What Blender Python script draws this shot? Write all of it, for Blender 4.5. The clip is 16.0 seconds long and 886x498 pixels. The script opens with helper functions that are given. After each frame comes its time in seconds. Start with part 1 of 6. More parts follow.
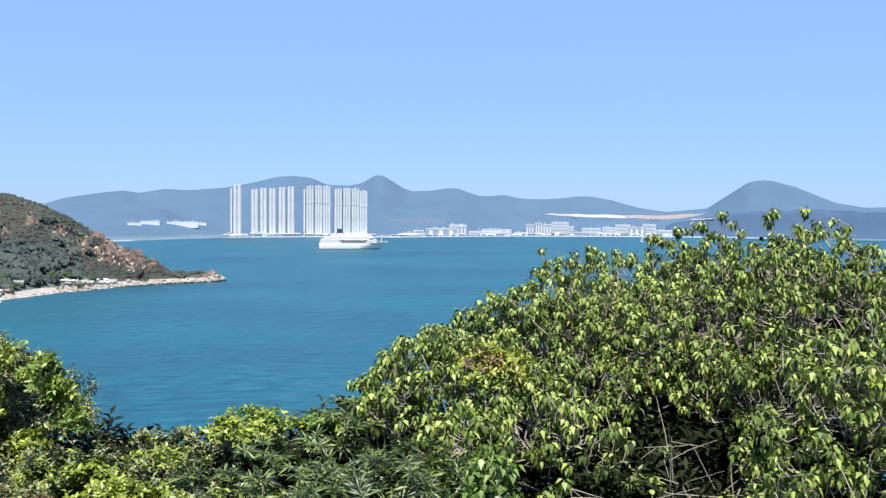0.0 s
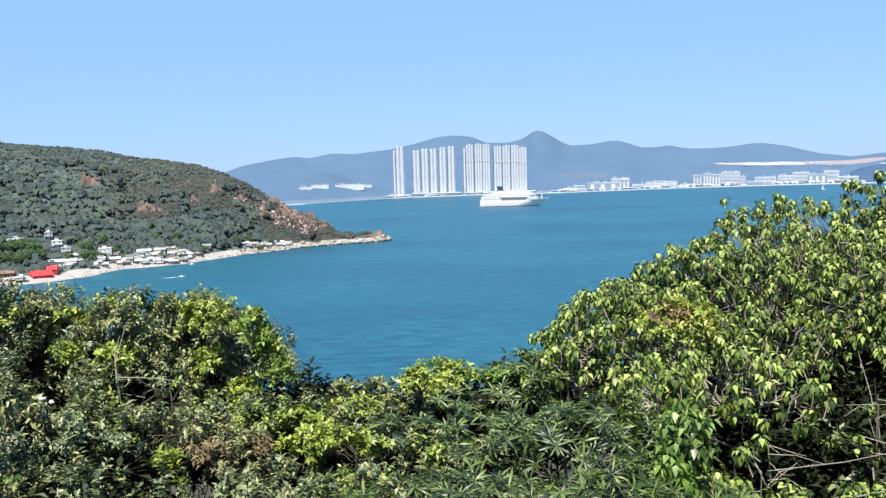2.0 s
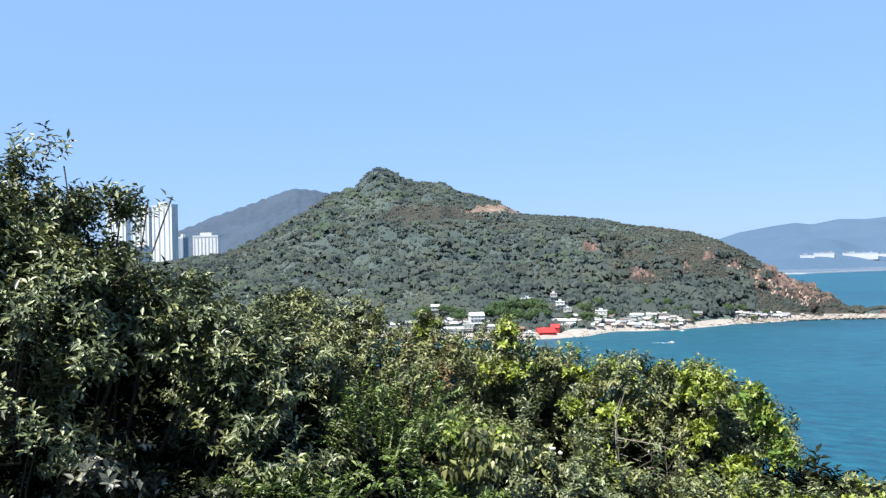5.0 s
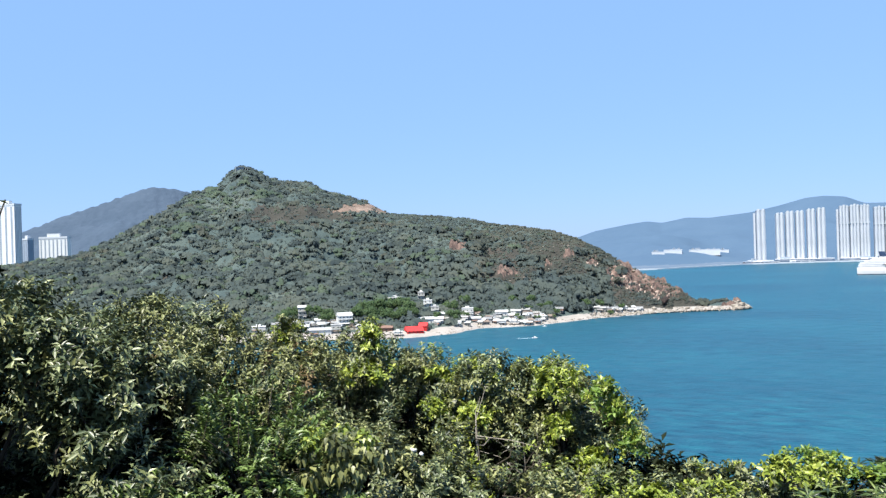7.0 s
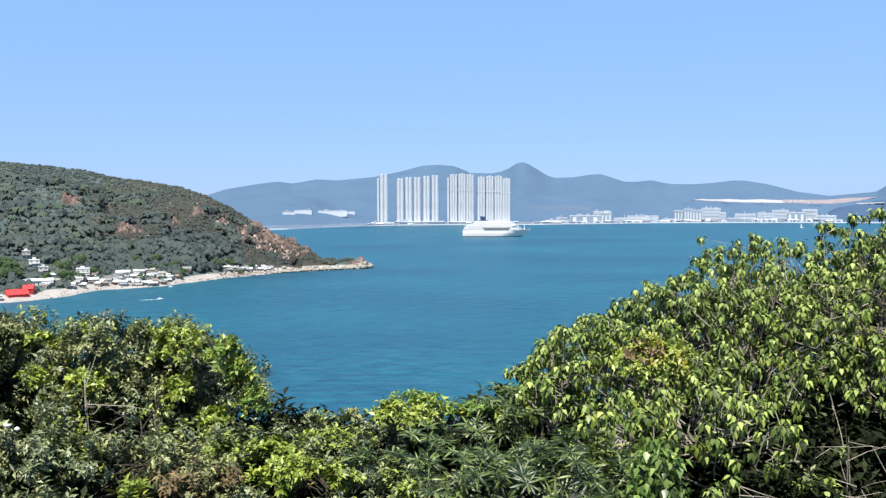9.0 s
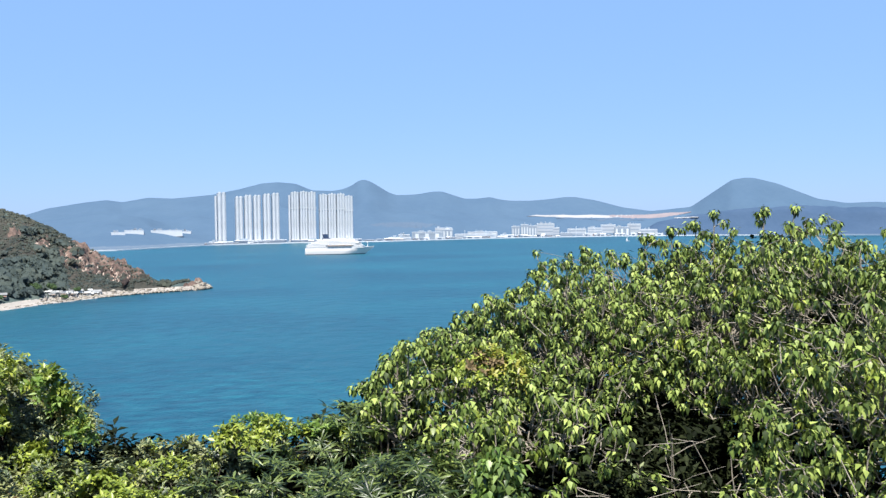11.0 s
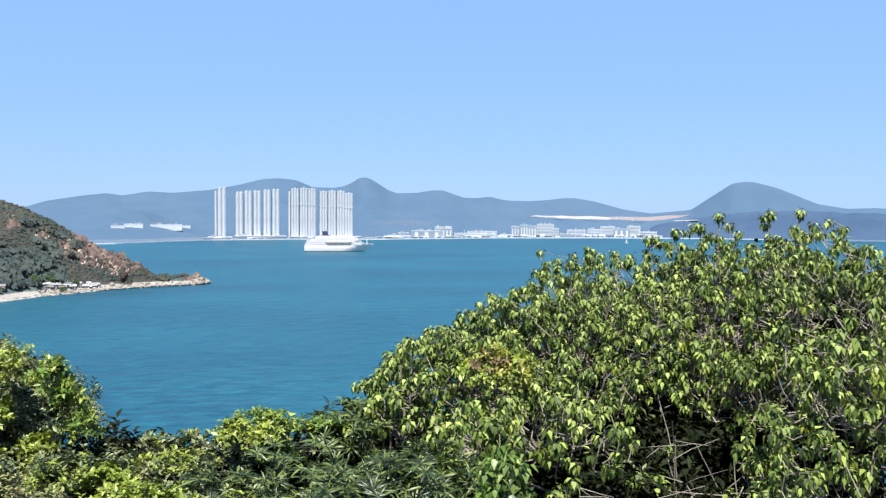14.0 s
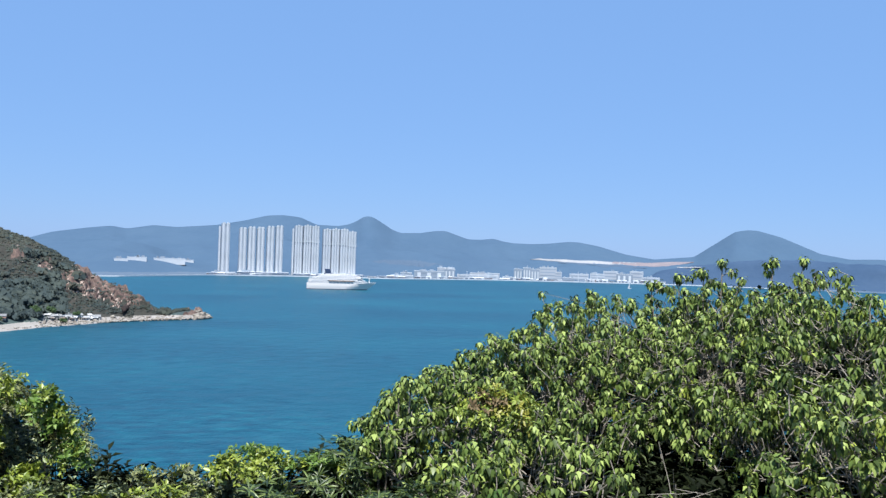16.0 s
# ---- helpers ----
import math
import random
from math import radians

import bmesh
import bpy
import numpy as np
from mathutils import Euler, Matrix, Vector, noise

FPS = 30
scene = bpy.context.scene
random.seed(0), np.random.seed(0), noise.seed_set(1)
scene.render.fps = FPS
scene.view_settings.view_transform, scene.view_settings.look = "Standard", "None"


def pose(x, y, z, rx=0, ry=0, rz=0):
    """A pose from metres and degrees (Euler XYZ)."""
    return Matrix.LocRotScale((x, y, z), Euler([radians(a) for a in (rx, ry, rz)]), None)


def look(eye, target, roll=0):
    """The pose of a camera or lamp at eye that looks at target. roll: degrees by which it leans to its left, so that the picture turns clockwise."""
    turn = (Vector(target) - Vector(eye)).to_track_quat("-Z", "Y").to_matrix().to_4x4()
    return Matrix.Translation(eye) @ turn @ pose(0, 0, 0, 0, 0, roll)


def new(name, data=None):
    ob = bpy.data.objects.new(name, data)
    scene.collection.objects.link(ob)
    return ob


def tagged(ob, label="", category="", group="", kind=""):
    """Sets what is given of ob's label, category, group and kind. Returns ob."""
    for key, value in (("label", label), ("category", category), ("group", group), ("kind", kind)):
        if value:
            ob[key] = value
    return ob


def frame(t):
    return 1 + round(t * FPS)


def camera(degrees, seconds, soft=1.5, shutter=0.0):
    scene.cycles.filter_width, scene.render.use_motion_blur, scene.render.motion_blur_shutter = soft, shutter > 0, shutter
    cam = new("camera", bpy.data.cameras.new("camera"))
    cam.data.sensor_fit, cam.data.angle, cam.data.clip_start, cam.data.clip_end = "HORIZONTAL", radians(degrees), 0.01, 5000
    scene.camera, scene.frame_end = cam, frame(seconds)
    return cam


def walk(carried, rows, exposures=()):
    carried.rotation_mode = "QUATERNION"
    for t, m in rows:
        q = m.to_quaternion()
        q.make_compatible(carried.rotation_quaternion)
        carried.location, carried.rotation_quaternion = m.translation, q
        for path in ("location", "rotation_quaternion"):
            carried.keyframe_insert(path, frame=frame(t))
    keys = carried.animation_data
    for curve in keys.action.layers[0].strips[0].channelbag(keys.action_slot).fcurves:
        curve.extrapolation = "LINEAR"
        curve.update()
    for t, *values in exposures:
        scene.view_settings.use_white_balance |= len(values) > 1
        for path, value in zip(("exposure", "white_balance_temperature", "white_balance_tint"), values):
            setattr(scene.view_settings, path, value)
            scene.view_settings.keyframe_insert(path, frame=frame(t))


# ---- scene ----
EYE_Z = 85.0
cam = camera(57.43, 16.0, soft=1.4)
# seconds, x, y, z, bearing (clockwise from +y), tilt, lean
PATH = [
    (0.00, 0.130, 0.036, 84.997, 10.571, -2.288, 0.500),
    (0.50, 0.128, 0.039, 84.993, 9.394, -2.645, 0.358),
    (1.00, 0.115, -0.010, 85.001, 6.920, -3.464, 0.093),
    (1.50, 0.032, 0.042, 84.980, 3.818, -4.798, -0.617),
    (2.00, -0.025, 0.006, 84.986, -0.843, -5.233, -1.599),
    (2.50, -0.027, -0.013, 84.993, -6.491, -4.412, -1.811),
    (3.00, -0.033, -0.039, 84.995, -12.146, -3.497, -1.519),
    (3.50, -0.020, -0.099, 85.001, -18.029, -2.526, -1.074),
    (4.00, -0.029, -0.080, 85.004, -24.024, -1.562, -0.956),
    (4.50, -0.086, -0.043, 85.010, -30.025, -0.569, -1.210),
    (4.70, -0.078, -0.044, 85.006, -32.077, -0.177, -1.120),
    (5.05, -0.076, -0.040, 85.008, -35.014, 0.449, -1.220),
    (5.40, -0.072, -0.029, 85.012, -36.432, 0.870, -1.351),
    (5.75, -0.066, -0.015, 85.017, -36.361, 1.080, -1.541),
    (6.10, -0.061, -0.001, 85.022, -34.872, 1.073, -1.729),
    (6.45, -0.057, 0.009, 85.026, -32.036, 0.846, -1.855),
    (6.80, -0.055, 0.013, 85.028, -27.972, 0.351, -1.742),
    (7.00, -0.034, -0.015, 85.030, -25.206, 0.067, -1.719),
    (7.50, -0.008, -0.018, 85.037, -18.410, -0.708, -1.685),
    (8.00, 0.014, -0.073, 85.040, -11.638, -1.492, -1.595),
    (8.50, 0.016, 0.001, 85.015, -5.103, -2.283, -0.652),
    (9.00, 0.008, -0.004, 85.018, 0.467, -3.215, -0.084),
    (9.50, 0.052, -0.009, 84.997, 4.473, -3.454, 0.046),
    (10.00, 0.025, -0.036, 85.012, 7.348, -2.671, -0.250),
    (10.20, 0.023, -0.029, 85.012, 8.299, -2.364, -0.220),
    (10.55, 0.022, -0.023, 85.011, 9.830, -2.044, -0.560),
    (10.90, 0.019, -0.008, 85.008, 11.211, -2.025, -0.650),
    (11.25, 0.016, 0.011, 85.005, 12.349, -2.206, -0.579),
    (11.60, 0.013, 0.029, 85.002, 13.154, -2.491, -0.435),
    (11.95, 0.011, 0.044, 84.999, 13.537, -2.781, -0.306),
    (12.30, 0.010, 0.050, 84.998, 13.408, -2.958, -0.241),
    (12.50, 0.002, 0.039, 85.001, 13.165, -3.036, -0.246),
    (13.00, -0.015, 0.022, 85.000, 12.623, -2.954, -0.084),
    (13.50, -0.033, 0.020, 85.003, 12.103, -2.664, 0.135),
    (14.00, -0.034, 0.014, 85.001, 11.597, -2.137, 0.355),
    (14.50, -0.027, 0.028, 84.995, 11.358, -1.466, 0.637),
    (15.00, -0.021, 0.042, 84.986, 11.306, -0.713, 0.917),
    (15.50, -0.021, 0.053, 84.984, 11.414, 0.040, 1.305),
    (16.00, -0.017, 0.043, 84.981, 11.348, 0.745, 1.787),
]


def bearing_pose(x, y, z, az, el, lean):
    a, e = radians(az), radians(el)
    way = Vector((math.sin(a) * math.cos(e), math.cos(a) * math.cos(e), math.sin(e)))
    return look((x, y, z), Vector((x, y, z)) + way, lean)


walk(cam, [(r[0], bearing_pose(*r[1:])) for r in PATH],
     [(0.0, 1.13, 6500, 10), (2.0, 1.19, 6500, 10), (3.0, 1.20, 6550, 10), (4.4, 1.22, 6550, 10), (6.8, 1.21, 6500, 10), (8.5, 1.09, 6500, 10), (10.0, 1.13, 6500, 10), (13.0, 1.14, 6500, 10),
      (15.0, 1.14, 6450, 10), (15.5, 1.03, 6300, 10), (16.0, 0.85, 6050, 10)])

# ---- daylight ----
SUN_AZ, SUN_EL = 196.0, 58.0
world = bpy.data.worlds.new("sky")
scene.world = world
world.use_nodes = True
wn = world.node_tree
sky = wn.nodes.new("ShaderNodeTexSky")
sky.sky_type = "NISHITA"
sky.sun_disc = False
sky.sun_elevation, sky.sun_rotation = radians(SUN_EL), radians(SUN_AZ)
sky.air_density, sky.dust_density, sky.ozone_density = 1.0, 0.3, 3.0
sky.altitude = 100
thin = wn.nodes.new("ShaderNodeMix")
thin.data_type = "RGBA"
thin.inputs["Factor"].default_value = 0.72
scale = wn.nodes.new("ShaderNodeVectorMath")
scale.operation = "SCALE"
scale.inputs["Scale"].default_value = 0.0535
wn.links.new(sky.outputs["Color"], scale.inputs[0])
wn.links.new(scale.outputs["Vector"], thin.inputs["A"])
thin.inputs["B"].default_value = (0.157, 0.285, 0.528, 1)  # even blue of a clear winter sky
wn.nodes["Background"].inputs["Strength"].default_value = 1.0
wn.links.new(thin.outputs["Result"], wn.nodes["Background"].inputs["Color"])
sun = new("sun", bpy.data.lights.new("sun", "SUN"))
sun.data.energy, sun.data.angle, sun.data.color = 5.0, radians(0.5), (1.0, 0.96, 0.88)
sa, se = radians(SUN_AZ), radians(SUN_EL)
sun.matrix_world = look((math.sin(sa) * math.cos(se) * 300, math.cos(sa) * math.cos(se) * 300, 400 * math.sin(se) + 85), (0, 0, 85))


# ---- materials ----
def shader(name, stops, scale=1.0, fine=8.0, rough=0.8, bump=0.3, bump_dist=0.05, metal=0.0, island=0.0, thing=0.0,
           through_light=0.0, spec=0.4, mix=0.35, stretch=(1, 1, 1), detail=4.0):
    """Two scales of noise through a ramp, with relief from the finer one."""
    m = bpy.data.materials.new(name)
    m.use_nodes = True
    nt = m.node_tree
    n, ln = nt.nodes, nt.links
    bsdf = n["Principled BSDF"]
    co = n.new("ShaderNodeTexCoord")
    mp = n.new("ShaderNodeMapping")
    mp.inputs["Scale"].default_value = stretch
    ln.new(co.outputs["Object"], mp.inputs["Vector"])
    big, small = n.new("ShaderNodeTexNoise"), n.new("ShaderNodeTexNoise")
    for tex, s in ((big, scale), (small, fine)):
        tex.inputs["Scale"].default_value = s
        tex.inputs["Detail"].default_value = detail
        ln.new(mp.outputs["Vector"], tex.inputs["Vector"])
    mx = n.new("ShaderNodeMix")
    mx.inputs["Factor"].default_value = mix
    ln.new(big.outputs["Fac"], mx.inputs["A"])
    ln.new(small.outputs["Fac"], mx.inputs["B"])
    fac = mx.outputs["Result"]
    for amount, node, out in ((island, "ShaderNodeNewGeometry", "Random Per Island"), (thing, "ShaderNodeObjectInfo", "Random")):
        if amount:
            src = n.new(node)
            m2 = n.new("ShaderNodeMix")
            m2.inputs["Factor"].default_value = amount
            ln.new(fac, m2.inputs["A"])
            ln.new(src.outputs[out], m2.inputs["B"])
            fac = m2.outputs["Result"]
    ramp = n.new("ShaderNodeValToRGB")
    els = ramp.color_ramp.elements
    while len(els) < len(stops):
        els.new(0.5)
    for e, (p, c) in zip(els, stops):
        e.position, e.color = p, (*c, 1)
    ln.new(fac, ramp.inputs["Fac"])
    ln.new(ramp.outputs["Color"], bsdf.inputs["Base Color"])
    bsdf.inputs["Roughness"].default_value = rough
    bsdf.inputs["Metallic"].default_value = metal
    bsdf.inputs["Specular IOR Level"].default_value = spec
    if bump:
        b = n.new("ShaderNodeBump")
        b.inputs["Strength"].default_value, b.inputs["Distance"].default_value = bump, bump_dist
        ln.new(small.outputs["Fac"], b.inputs["Height"])
        ln.new(b.outputs["Normal"], bsdf.inputs["Normal"])
    if through_light:
        tr = n.new("ShaderNodeBsdfTranslucent")
        ln.new(ramp.outputs["Color"], tr.inputs["Color"])
        ms = n.new("ShaderNodeMixShader")
        ms.inputs["Fac"].default_value = through_light
        ln.new(bsdf.outputs["BSDF"], ms.inputs[1])
        ln.new(tr.outputs["BSDF"], ms.inputs[2])
        ln.new(ms.outputs["Shader"], n["Material Output"].inputs["Surface"])
    return m


def leaf_mat(name, dark, mid, light, rough=0.42, glow=0.28, spec=0.5, island=0.6):
    return shader(name, [(0.15, dark), (0.5, mid), (0.85, light)], scale=1.1, fine=14, rough=rough, bump=0.2, bump_dist=0.01,
                  island=island, through_light=glow, spec=spec)


M_LEAF_BROAD = leaf_mat("broad_leaf", (0.014, 0.024, 0.005), (0.094, 0.140, 0.027), (0.294, 0.355, 0.092), rough=0.5, glow=0.10, spec=0.2, island=0.75)
M_LEAF_YOUNG = leaf_mat("young_leaf", (0.052, 0.074, 0.007), (0.160, 0.211, 0.022), (0.360, 0.397, 0.068), glow=0.18)
M_LEAF_VILLAGE = shader("garden_tree_leaves", [(0.25, (0.064, 0.108, 0.059)), (0.5, (0.106, 0.162, 0.075)), (0.8, (0.181, 0.226, 0.099))], scale=0.1, fine=0.6, rough=0.9, bump=0, island=0.15,
                        spec=0.1, through_light=0.5)
M_LEAF_GRASS = leaf_mat("grass_blade", (0.075, 0.098, 0.045), (0.128, 0.158, 0.083), (0.195, 0.217, 0.128), rough=0.5)
M_LEAF_SMALL = leaf_mat("shrub_leaf", (0.012, 0.019, 0.008), (0.070, 0.092, 0.037), (0.268, 0.292, 0.140), rough=0.40, glow=0.08, spec=0.4)
M_LEAF_OLIVE = leaf_mat("olive_leaf", (0.022, 0.028, 0.010), (0.115, 0.126, 0.042), (0.285, 0.295, 0.118), rough=0.42, glow=0.10, spec=0.38)
M_LEAF_WHORL = leaf_mat("long_leaf", (0.007, 0.013, 0.003), (0.027, 0.046, 0.009), (0.140, 0.180, 0.046), rough=0.40, spec=0.4, glow=0.10)
# Leaf colour taken almost to black to paint the shade in the hollows.
M_LEAF_DEEP = leaf_mat("shade_dark_leaf", (0.0024, 0.0042, 0.0018), (0.0084, 0.0120, 0.0042), (0.0270, 0.0330, 0.0144), rough=0.6, spec=0.06, glow=0.05)
M_LEAF_FERN = leaf_mat("feathery_leaf", (0.009, 0.020, 0.004), (0.047, 0.084, 0.014), (0.220, 0.290, 0.088), rough=0.38, glow=0.14, spec=0.35)
M_LEAF_YELLOW = leaf_mat("yellowing_leaf", (0.110, 0.100, 0.010), (0.250, 0.240, 0.030), (0.430, 0.400, 0.080))
M_LEAF_FRESH = leaf_mat("fresh_green_leaf", (0.050, 0.095, 0.012), (0.120, 0.200, 0.028), (0.240, 0.340, 0.075), glow=0.35)
M_LEAF_PALE = leaf_mat("pale_backed_leaf", (0.012, 0.014, 0.010), (0.050, 0.055, 0.038), (0.260, 0.265, 0.205), rough=0.42, glow=0.08)
M_LEAF_DRY = leaf_mat("dry_leaf", (0.060, 0.042, 0.018), (0.150, 0.102, 0.042), (0.270, 0.195, 0.090), rough=0.7)
M_BARK = shader("bark", [(0.2, (0.09, 0.075, 0.06)), (0.8, (0.26, 0.23, 0.19))], scale=6, fine=40, rough=0.85, bump=0.6, bump_dist=0.01)
# Bark darkened in colour so that bush stems sink into shade.
M_STEM = shader("shade_darkened_stem", [(0.2, (0.022, 0.018, 0.013)), (0.8, (0.085, 0.072, 0.055))], scale=6, fine=40, rough=0.9, bump=0.5, bump_dist=0.01, spec=0.1)
M_TWIG = shader("pale_twig", [(0.2, (0.120, 0.100, 0.078)), (0.8, (0.300, 0.270, 0.222))], scale=8, fine=50, rough=0.8, bump=0.4, bump_dist=0.005)
M_SOIL = shader("hill_soil", [(0.25, (0.0180, 0.0168, 0.0096)), (0.6, (0.0420, 0.0360, 0.0210)), (0.8, (0.0300, 0.0420, 0.0180))], scale=0.7, fine=9, rough=0.95,
                bump=0.8, bump_dist=0.08)
# Five headland greens with haze mixed into their base colour, greyed and blued.
M_WOOD_FAR = shader("hazy_hillside_wood", [(0.34, (0.040, 0.058, 0.061)), (0.50, (0.056, 0.077, 0.074)), (0.66, (0.078, 0.096, 0.085))],
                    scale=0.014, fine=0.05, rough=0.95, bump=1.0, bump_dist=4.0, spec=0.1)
M_CROWN_FAR = shader("hazy_tree_crowns", [(0.34, (0.073, 0.099, 0.106)), (0.50, (0.100, 0.127, 0.121)), (0.66, (0.139, 0.160, 0.136))],
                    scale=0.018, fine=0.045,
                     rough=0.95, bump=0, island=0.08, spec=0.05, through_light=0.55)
M_CROWN_DRY = shader("hazy_dry_season_crowns", [(0.36, (0.074, 0.089, 0.086)), (0.50, (0.102, 0.116, 0.098)), (0.64, (0.137, 0.138, 0.118))], scale=0.014, fine=0.05,
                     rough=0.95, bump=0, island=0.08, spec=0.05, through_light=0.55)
M_CROWN_DARK = shader("hazy_dark_evergreen_crowns", [(0.34, (0.046, 0.065, 0.074)), (0.50, (0.063, 0.083, 0.084)), (0.66, (0.086, 0.108, 0.100))], scale=0.02, fine=0.08,
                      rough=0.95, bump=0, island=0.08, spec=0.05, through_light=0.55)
M_CROWN_GREEN = shader("hazy_leafy_green_crowns", [(0.34, (0.078, 0.114, 0.090)), (0.50, (0.106, 0.145, 0.109)), (0.66, (0.140, 0.178, 0.128))],
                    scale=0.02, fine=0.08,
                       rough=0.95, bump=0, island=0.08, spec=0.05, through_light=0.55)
M_ROCK = shader("granite", [(0.36, (0.020, 0.014, 0.013)), (0.46, (0.065, 0.042, 0.036)), (0.55, (0.153, 0.103, 0.083)), (0.66, (0.372, 0.287, 0.238))], scale=0.05, fine=0.3,
                rough=0.9, bump=1.0, bump_dist=3.0, mix=0.6, detail=9, island=0.45, stretch=(1, 1, 0.3))
M_SHORE_ROCK = shader("bleached_rock", [(0.25, (0.1101, 0.0894, 0.0722)), (0.5, (0.2270, 0.1995, 0.1651)), (0.8, (0.3440, 0.3165, 0.2683))], scale=0.15, fine=0.9, rough=0.9, bump=0.8,
                      bump_dist=0.6, island=0.3)
M_SAND = shader("beach", [(0.25, (0.188, 0.166, 0.146)), (0.75, (0.324, 0.300, 0.275))], scale=0.05, fine=0.5, rough=0.95, bump=0.5, bump_dist=0.4)
M_EARTH = shader("bare_red_earth", [(0.25, (0.0731, 0.0516, 0.0396)), (0.5, (0.1333, 0.0929, 0.0722)), (0.75, (0.2666, 0.2116, 0.1720))], scale=0.03, fine=0.16, rough=0.95, bump=0.9, bump_dist=2.0, mix=0.5)
M_HEATH = shader("dry_hill_grass", [(0.25, (0.023, 0.026, 0.022)), (0.5, (0.034, 0.033, 0.027)), (0.75, (0.051, 0.042, 0.035))], scale=0.02, fine=0.2, rough=0.95, bump=0.8, bump_dist=1.5)
# Distance haze is mixed into the base colours of these far hills.
M_HILL_BACK = shader("hazy_wooded_hill", [(0.25, (0.036, 0.055, 0.082)), (0.75, (0.056, 0.079, 0.112))], scale=0.01, fine=0.06, rough=0.95, bump=0.8, bump_dist=5.0,
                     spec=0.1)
M_HILL_FAR = shader("haze_blue_hill", [(0.25, (0.0525, 0.0903, 0.1428)), (0.75, (0.0662, 0.1075, 0.1608))], scale=0.004, fine=0.03, rough=1.0, bump=0.25, bump_dist=8.0,
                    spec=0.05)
M_HILL_FRONT = shader("haze_blue_front_hill", [(0.25, (0.0370, 0.0654, 0.1152)), (0.75, (0.0499, 0.0808, 0.1324))], scale=0.005, fine=0.04, rough=1.0, bump=0.3, bump_dist=6.0, spec=0.05)
M_HILL_PALE = shader("hazy_pale_slope", [(0.25, (0.058, 0.090, 0.137)), (0.75, (0.085, 0.118, 0.164))], scale=0.006, fine=0.04, rough=1.0, bump=0.2, bump_dist=5.0, spec=0.05)
M_QUARRY = shader("pale_quarry_bench", [(0.3, (0.223, 0.226, 0.237)), (0.7, (0.331, 0.329, 0.336))], scale=0.01, fine=0.1, rough=0.95, bump=0.2, spec=0.1)
M_QUARRY_RED = shader("pinkish_cut_earth", [(0.3, (0.1505, 0.1333, 0.1462)), (0.7, (0.2279, 0.1935, 0.1995))], scale=0.01, fine=0.1, rough=0.95, bump=0.2, spec=0.1)
# Blued like the hills: the haze is in this colour too.
M_FLAT_FAR = shader("hazy_reclaimed_land", [(0.3, (0.0645, 0.0989, 0.1462)), (0.7, (0.1118, 0.1445, 0.1849))], scale=0.01, fine=0.08, rough=0.95, bump=0.2, spec=0.1)
M_WHITE = shader("white_paint", [(0.3, (0.6020, 0.6020, 0.5934)), (0.7, (0.7224, 0.7224, 0.7138))], scale=0.15, fine=1.5, rough=0.55, bump=0.1, thing=0.2)


